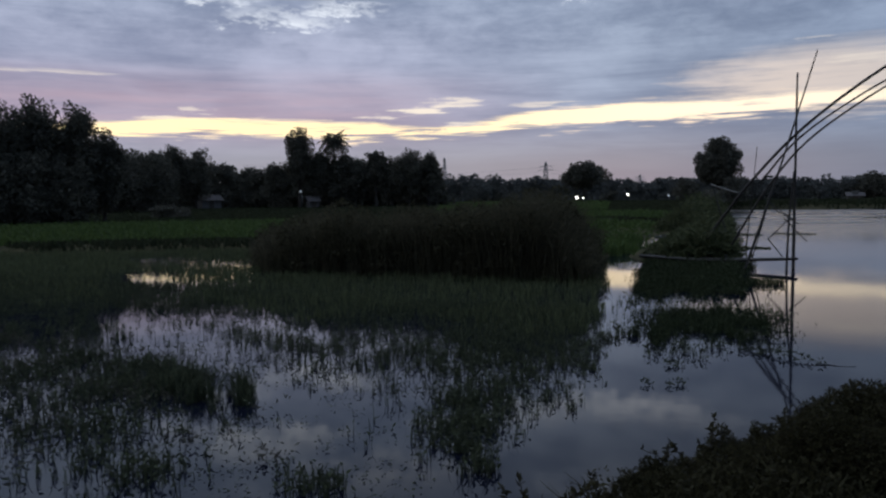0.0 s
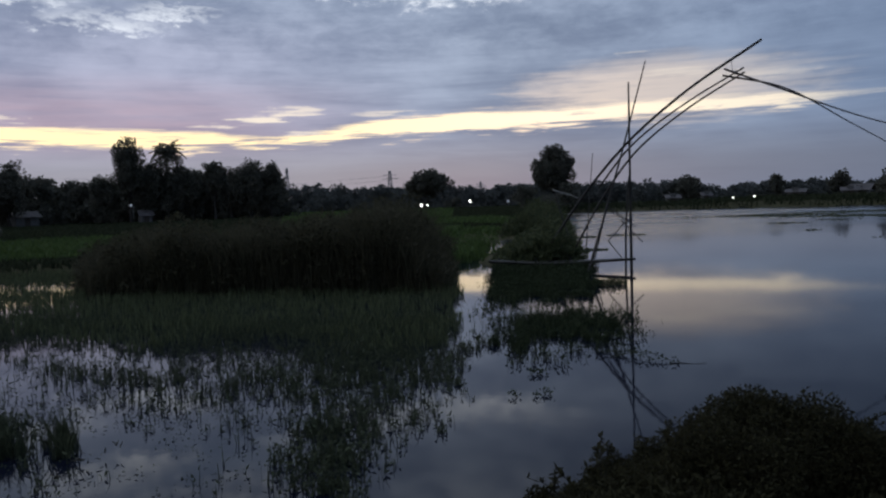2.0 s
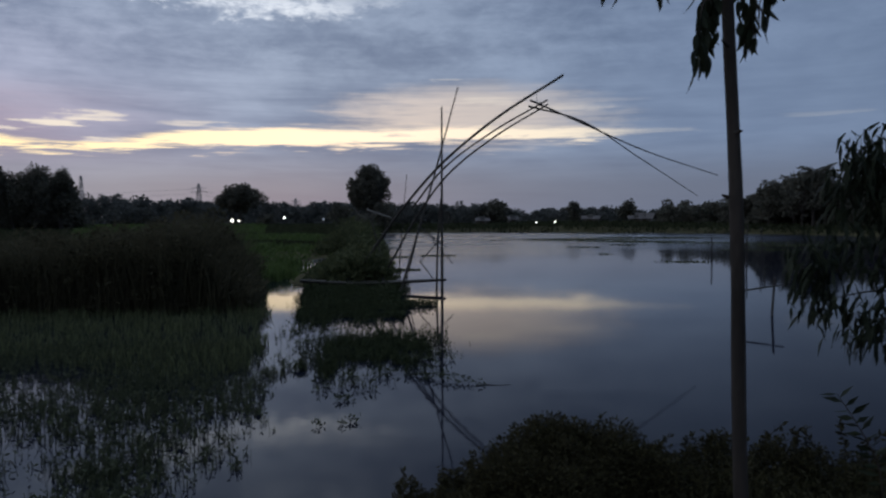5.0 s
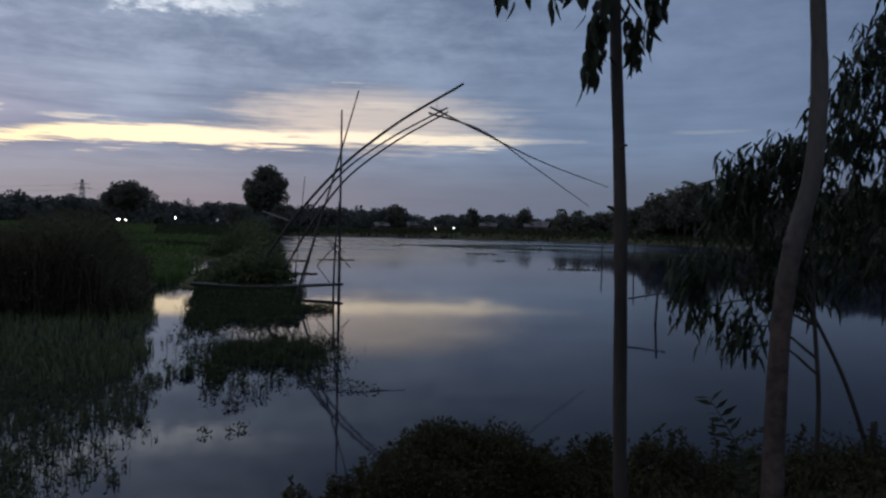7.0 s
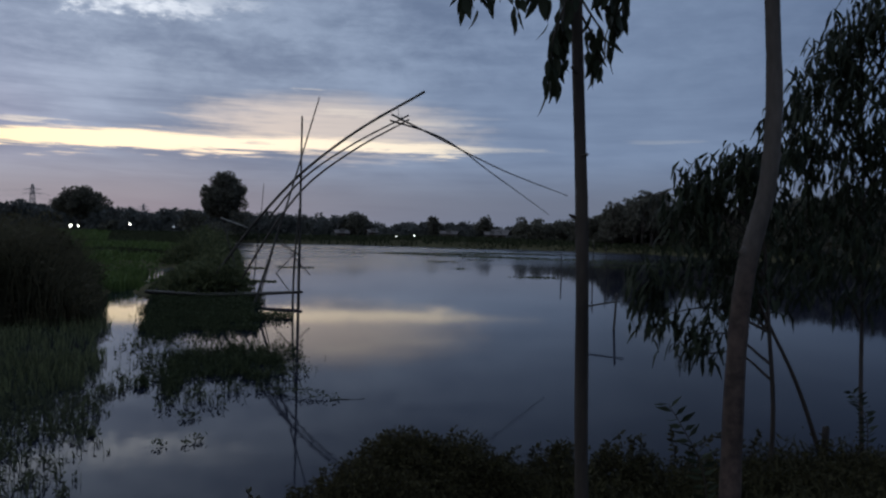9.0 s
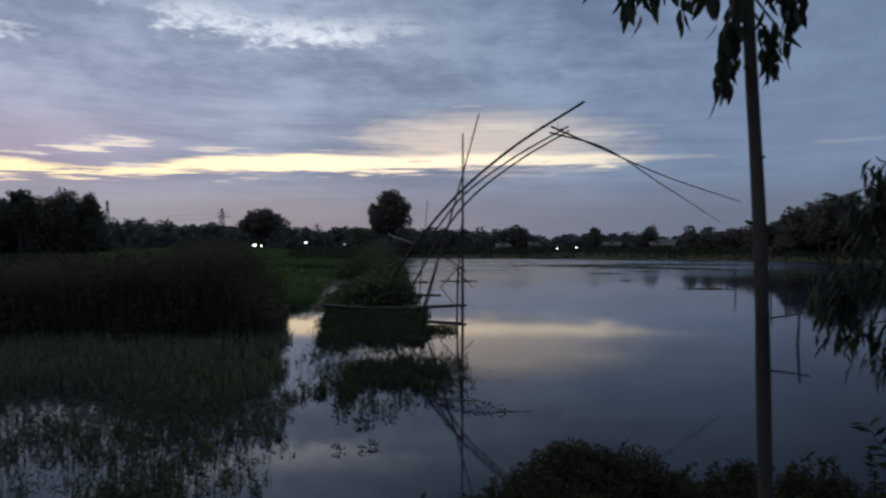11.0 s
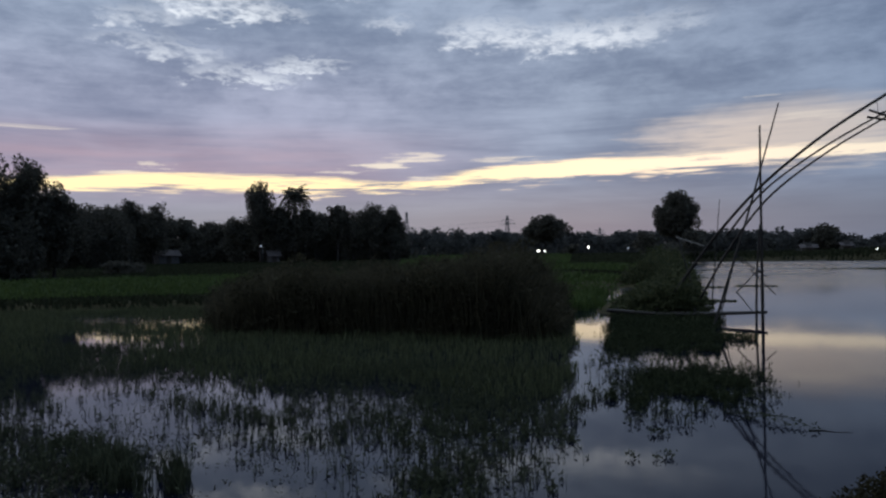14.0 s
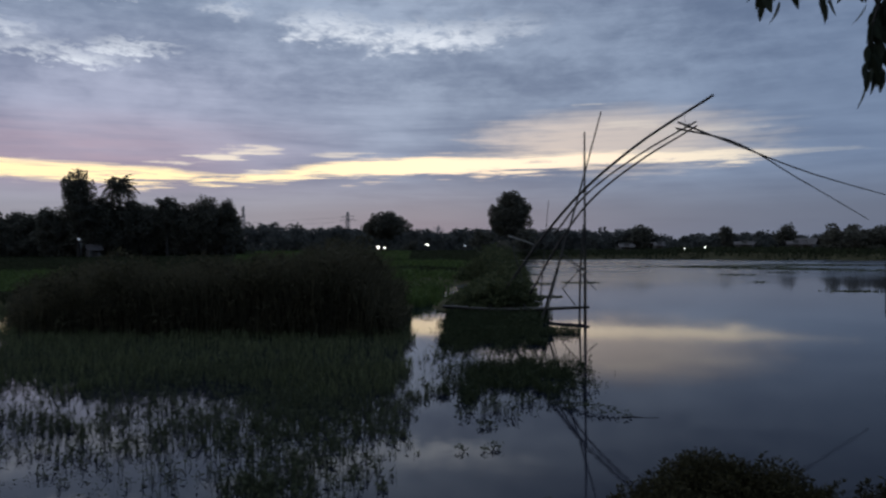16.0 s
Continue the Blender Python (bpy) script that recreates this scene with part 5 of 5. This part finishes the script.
def leaning_tree():
    rng = np.random.default_rng(82)
    g = float(ground_height(np.array([2.52]), np.array([4.7]))[0])
    tree = thing("leaning_tree", (2.52, 4.7, g), "smooth grey tree trunk with a bend at eye height", "tree")
    o = np.array((2.52, 4.7, g))
    line = bent(np.array([(2.52, 4.7, g - 0.1), (2.53, 4.7, 0.83), (2.54, 4.7, 1.52), (2.555, 4.7, 1.81), (2.60, 4.7, 2.11), (2.685, 4.7, 2.44), (2.71, 4.7, 2.82), (2.68, 4.7, 3.41), (2.62, 4.75, 4.8), (2.7, 4.8, 6.6)]) - o, 60)
    r = np.interp(line[:, 2], [0, 1.0, 1.42, 1.55, 1.68, 2.2, 3.0, 6], [0.060, 0.051, 0.049, 0.050, 0.048, 0.044, 0.036, 0.020]) * (1 + 0.02 * rng.normal(size=60))
    part("trunk", tube(line, r, 14), weathered_bark(), tree, "pale grey trunk turning red-brown towards the foot", True)
    for z, side, size in ((1.56, -0.045, 0.022), (2.05, 0.04, 0.014), (2.7, -0.03, 0.012)):
        k = int(np.argmin(np.abs(line[:, 2] - z)))
        part("knot", tube(line[k] + np.array([(0, 0, -0.05), (side * 0.6, -0.01, -0.02), (side, -0.012, 0.012), (side * 0.5, -0.005, 0.05)]), (size * 0.6, size, size, size * 0.4), 8), BARK_PALE, tree, "", True)
    cs = np.array([(rng.normal() * 1.0, rng.normal() * 1.0, rng.uniform(4.6, 7.0)) for _ in range(36)])
    part("branchwork", join([fork(rng, (0.1, 0.05, z - 0.7), (x, y, z), 0.018, 0.006) for x, y, z in cs]), BARK_DARK, tree, "", True)
    part("crown", puffs(cs, np.full((36, 3), 0.45), 6500, 0.16, rng, 0.9, 0.28), LEAF_LONG, tree)


def drooping_tree(stem, sprays, seed, label, per=22):
    """A young acacia: thin stem, arching branches, curtains of long leaves."""
    rng = np.random.default_rng(seed)
    o = np.array(stem[0], float)
    tree = thing("acacia_sapling", o, label, "tree", "acacia saplings on the bank")
    line = bent(np.array(stem) - o, 20)
    part("trunk", tube(line, np.linspace(0.019, 0.009, 20), 8), BARK_DARK, tree, "", True)
    foliage, o3 = [], np.array((0, 0, 0.08))
    for x, y, z, spread, k in sprays:
        tip = np.array((x, y, z)) - o
        f = np.clip(tip[2] / max(line[-1, 2], 0.1), 0.35, 1)
        root = line[int(f * 19)] * (1, 1, 0.92)
        part("branch", tube(bent([root, (root + tip) / 2 + (0, 0, 0.12), tip], 8), np.linspace(0.012, 0.003, 8), 5), BARK_DARK, tree)
        for j in range(int(k * 0.8)):
            c = tip + rng.normal(size=3) * (spread, spread * 0.8, spread * 0.8)
            base = c + rng.normal(size=(per, 3)) * (0.065, 0.065, 0.09) + o3
            foliage.append(droops(base, rng.normal(size=(per, 3)) + (-0.5, -0.2, 0), 0.18 * rng.uniform(0.7, 1.25, per), 0.031 * rng.uniform(0.8, 1.2, per), rng))
    part("foliage", join(foliage), LEAF_LONG, tree)
    return tree


def leafy_shoot(pts, seed, label):
    rng = np.random.default_rng(seed)
    o = np.array(pts[0], float)
    shoot = thing("leafy_shoot", o, label, "sapling", "shoots on the bank")
    line = bent(np.array(pts) - o, 16)
    part("stem", tube(line, np.linspace(0.006, 0.002, 16), 5), BARK_DARK, shoot)
    k = 26
    f = np.linspace(0.25, 1, k)
    at = np.stack([np.interp(f, np.linspace(0, 1, 16), line[:, j]) for j in range(3)], -1)
    way = np.where(np.arange(k)[:, None] % 2, (-1.0, 0.1, 0.12), (0.8, -0.1, 0.45)) + rng.normal(size=(k, 3)) * 0.15
    part("leaves", leaves(at, way, 0.095 * rng.uniform(0.7, 1.15, k), 0.030, rng), LEAF_LONG, shoot)


young_tree()
leaning_tree()
G = 0.4
drooping_tree([(3.83, 6.25, G), (3.80, 6.2, 0.9), (3.74, 6.2, 1.54), (3.72, 6.3, 2.4), (3.7, 6.4, 2.9)],
              [(3.14, 6.5, 2.36, 0.05, 3), (3.25, 6.5, 2.46, 0.06, 3), (3.28, 6.5, 2.36, 0.07, 4), (3.4, 6.5, 2.56, 0.09, 7), (3.58, 6.5, 2.66, 0.09, 6), (3.75, 6.5, 2.72, 0.09, 5), (3.9, 6.5, 2.68, 0.12, 8), (3.4, 6.5, 2.4, 0.14, 10), (3.7, 6.5, 2.4, 0.16, 12), (3.3, 6.4, 2.1, 0.14, 8), (3.6, 6.4, 2.0, 0.16, 10), (3.0, 6.3, 1.85, 0.12, 6), (2.75, 6.3, 1.78, 0.08, 4), (2.9, 6.3, 1.6, 0.10, 5), (3.12, 6.3, 1.45, 0.10, 5), (3.22, 6.3, 1.3, 0.06, 3), (3.35, 6.35, 1.65, 0.12, 6), (3.7, 6.4, 1.65, 0.14, 6)], 83, "young acacia with curtains of long drooping leaves")
drooping_tree([(4.4, 6.4, G), (4.05, 6.3, 1.1), (3.69, 6.2, 1.64), (3.5, 6.2, 2.0)], [(3.55, 6.25, 1.9, 0.1, 4), (3.9, 6.3, 1.75, 0.1, 3)], 84, "leaning acacia stem with few leaves")
drooping_tree([(4.95, 6.65, G), (5.0, 6.75, 1.0), (5.03, 6.8, 1.6), (5.0, 6.8, 2.6), (4.9, 6.8, 4.1)],
              [(4.15, 6.6, 3.3, 0.08, 4), (4.85, 6.6, 3.95, 0.14, 12), (5.1, 6.6, 4.05, 0.18, 14), (5.15, 6.7, 3.55, 0.2, 12), (4.85, 6.6, 3.3, 0.2, 12), (4.2, 6.7, 2.9, 0.14, 8), (4.35, 6.7, 3.2, 0.12, 6), (4.55, 6.8, 3.45, 0.16, 10), (4.75, 6.8, 3.6, 0.16, 10), (4.95, 6.8, 3.7, 0.18, 10), (4.45, 6.8, 2.7, 0.16, 10), (4.75, 6.8, 2.9, 0.2, 14), (5.1, 6.8, 3.1, 0.22, 14), (4.6, 6.8, 2.3, 0.2, 12), (5.0, 6.8, 2.3, 0.22, 14), (5.4, 6.9, 2.8, 0.25, 14), (4.3, 6.7, 2.1, 0.18, 10), (5.4, 6.9, 2.2, 0.25, 12), (4.6, 6.7, 1.75, 0.16, 7), (5.1, 6.8, 1.75, 0.2, 8)], 85, "young acacia with curtains of long drooping leaves")
leafy_shoot([(2.5, 4.85, 0.55), (2.44, 4.83, 0.95), (2.32, 4.8, 1.15), (2.22, 4.8, 1.30)], 86, "small arching shoot with paired leaves")
leafy_shoot([(4.7, 6.3, 0.45), (4.68, 6.3, 0.8), (4.55, 6.3, 1.0)], 87, "small arching shoot with paired leaves")
tagged(part("tree_stump", cane([(4.36, 6.35, 0.3), (4.37, 6.35, 0.72)], 0.03, 0.026, 8, 6, False), BARK_DARK, None, "", True), "short dark stump beside a leaning stem", "stump")


# ---- houses, lamps and pylons in the distance ----
def hut(place, w, d, h, turn, label, wall=None, roof=None, group="far huts"):
    house = thing("hut", place, label, "house", group)
    house.rotation_euler = (0, 0, radians(turn))
    t = 0.15
    h = max(h, 1.15)
    walls = [box(-w / 2, -d / 2, -0.2, -0.5, -d / 2 + t, h), box(0.5, -d / 2, -0.2, w / 2, -d / 2 + t, h), box(-0.5, -d / 2, 2.0, 0.5, -d / 2 + t, h), box(-w / 2, d / 2 - t, -0.2, w / 2, d / 2, h),
             box(-w / 2, -d / 2 + t, -0.2, -w / 2 + t, d / 2 - t, h), box(w / 2 - t, -d / 2 + t, -0.2, w / 2, d / 2 - t, h)]
    part("wall", join(walls), wall or WALL_PALE, house)
    e, k = 0.45, h + d * 0.32
    v = [(-w / 2 - e, -d / 2 - e, h - 0.1), (w / 2 + e, -d / 2 - e, h - 0.1), (w / 2 + e, 0, k), (-w / 2 - e, 0, k), (-w / 2 - e, d / 2 + e, h - 0.1), (w / 2 + e, d / 2 + e, h - 0.1)]
    v += [(x, y, z + 0.08) for x, y, z in v]
    q = [(3, 2, 1, 0), (4, 5, 2, 3), (6, 7, 8, 9), (9, 8, 11, 10), (0, 1, 7, 6), (5, 4, 10, 11), (1, 2, 8, 7), (2, 5, 11, 8), (3, 0, 6, 9), (4, 3, 9, 10)]
    part("roof", (v, q), roof or TIN, house, "grey pitched roof")
    part("door", box(-0.48, -d / 2 + 0.03, -0.15, 0.48, -d / 2 + 0.10, 1.98), DOOR_WOOD, house)
    return house


for az, dist, w, h, turn in ((-44.6, 158, 4.0, 2.0, 20), (-37.0, 152, 1.9, 1.6, 10), (14.6, 152, 3.0, 1.15, -15)):
    hut(standing(az, dist), w, 3.2, h, turn - az, "small mud-walled village hut with a grey pitched roof", WALL_MUD)
for az, w, turn in ((2.3, 2.8, 10), (10.6, 3.6, -8), (13.9, 3.0, 5), (4.6, 1.8, 20)):
    hut(standing(az, 150), w * 0.8, 1.6, 1.15, turn - az, "low grey mud shed on the far shore", WALL_MUD, TIN, "far sheds")
broad_tree(standing(-6.9, 84), 2.6, 3.0, -0.3, 88, "low grey-green bush on the dyke", 1500, 0.24, 16)


def lamp_post(az, dist, z, mat, r, label):
    x, y, g = standing(az, dist)
    post = thing("lamp_post", (x, y, g), label, "street lamp", "far lamps")
    part("post", tube([(0, 0, -0.2), (0, 0, z - g)], (0.05, 0.03), 8), STEEL, post, "", True)
    part("arm", tube([(0, 0, z - g - 0.05), (0, -0.35, z - g + 0.04), (0, -0.6, z - g)], (0.03, 0.03, 0.03), 6), STEEL, post, "", True)
    a = np.linspace(0, 2 * np.pi, 10, endpoint=False)
    rings = [(np.cos(a) * r * s, np.sin(a) * r * s - 0.6, np.full(10, z - g + c * r)) for s, c in ((0.02, -1), (0.7, -0.75), (1.0, 0), (0.75, 0.7), (0.02, 1))]
    v = np.concatenate([np.stack(k, -1) for k in rings])
    q = [(i * 10 + j, i * 10 + (j + 1) % 10, (i + 1) * 10 + (j + 1) % 10, (i + 1) * 10 + j) for i in range(4) for j in range(10)]
    part("bulb", (v, q), mat, post, "lit white bulb", True)


lamp_post(-16.63, 290, tops(-0.08, 290), BULB, 0.55, "lit lamp post at the far edge of the fields")
lamp_post(-12.84, 290, tops(0.12, 290), BULB, 0.42, "lit lamp post at the far edge of the fields")
lamp_post(-16.12, 222, tops(-0.1, 222), BULB, 0.26, "smaller lit lamp post at the far edge of the fields")
lamp_post(6.47, 124, tops(-0.29, 124), BULB, 0.13, "lit lamp post on the far shore")
lamp_post(7.88, 124, tops(-0.22, 124), BULB, 0.13, "lit lamp post on the far shore")
lamp_post(-37.75, 146, tops(0.6, 146), DIM, 0.25, "dim lamp post in the village grove")
lamp_post(-9.9, 280, tops(0.0, 280), DIM, 0.45, "dim lamp post at the far edge of the fields")


def pylon(az, dist, height, base, label, arms=True):
    x, y, g = standing(az, dist)
    mast = thing("pylon", (x, y, g), label, "pylon", "power line pylons")
    t = dist * 0.00035
    legs = []
    for sx in (-1, 1):
        for sy in (-1, 1):
            part("leg", tube([(sx * base, sy * base, -0.3), (sx * base * 0.18, sy * base * 0.18, height)], (t * 1.2, t), 5), STEEL, mast)
    n = 7
    for k in range(n):
        z0, z1 = height * k / n, height * (k + 1) / n
        w0, w1 = base * (1 - 0.82 * k / n), base * (1 - 0.82 * (k + 1) / n)
        for s in (-1, 1):
            legs.append(tube([(-w0 * s, -w0, z0), (w1 * s, -w1, z1)], (t * 0.6, t * 0.6), 4))
            legs.append(tube([(-w0 * s, w0, z0), (w1 * s, w1, z1)], (t * 0.6, t * 0.6), 4))
            legs.append(tube([(s * w0, -w0, z0), (s * w1, w1, z1)], (t * 0.6, t * 0.6), 4))
    part("lattice", join(legs), STEEL, mast)
    if arms:
        for z, w in ((height * 0.78, base * 2.3), (height * 0.88, base * 1.9)):
            part("cross_arm", tube([(-w, 0, z), (0, 0, z + 0.5), (w, 0, z)], (t * 0.8, t * 1.3, t * 0.8), 5), STEEL, mast)
    return x, y, g + height * 0.8


ends = [pylon(-19.0, 520, tops(2.64, 520), 2.6, "far lattice pylon above the trees"), pylon(-12.0, 620, tops(1.58, 620), 2.2, "far lattice pylon above the trees")]
pylon(-26.8, 480, tops(3.05, 480), 2.0, "far lattice mast above the trees", False)
ends = [(*spot(-42, 470), 22.0)] + ends
for a, b in zip(ends, ends[1:]):
    for off in (-1.5, 1.5):
        p, q = np.array(a) + (0, 0, off), np.array(b) + (0, 0, off)
        tagged(part("power_line", tube(bent([p, (p + q) / 2 - (0, 0, 6), q], 14), 0.06, 4), STEEL), "thin sagging power line between far pylons", "cable", "power lines")

tagged(part("floating_branch", tube(bent([(0.62, 10.68, 0.002), (0.78, 10.73, 0.007), (0.90, 10.70, 0.001), (1.08, 10.76, 0.005)], 12), np.linspace(0.007, 0.002, 12), 5), BARK_DARK, None, "", True), "thin bare branch floating on the pond", "branch")
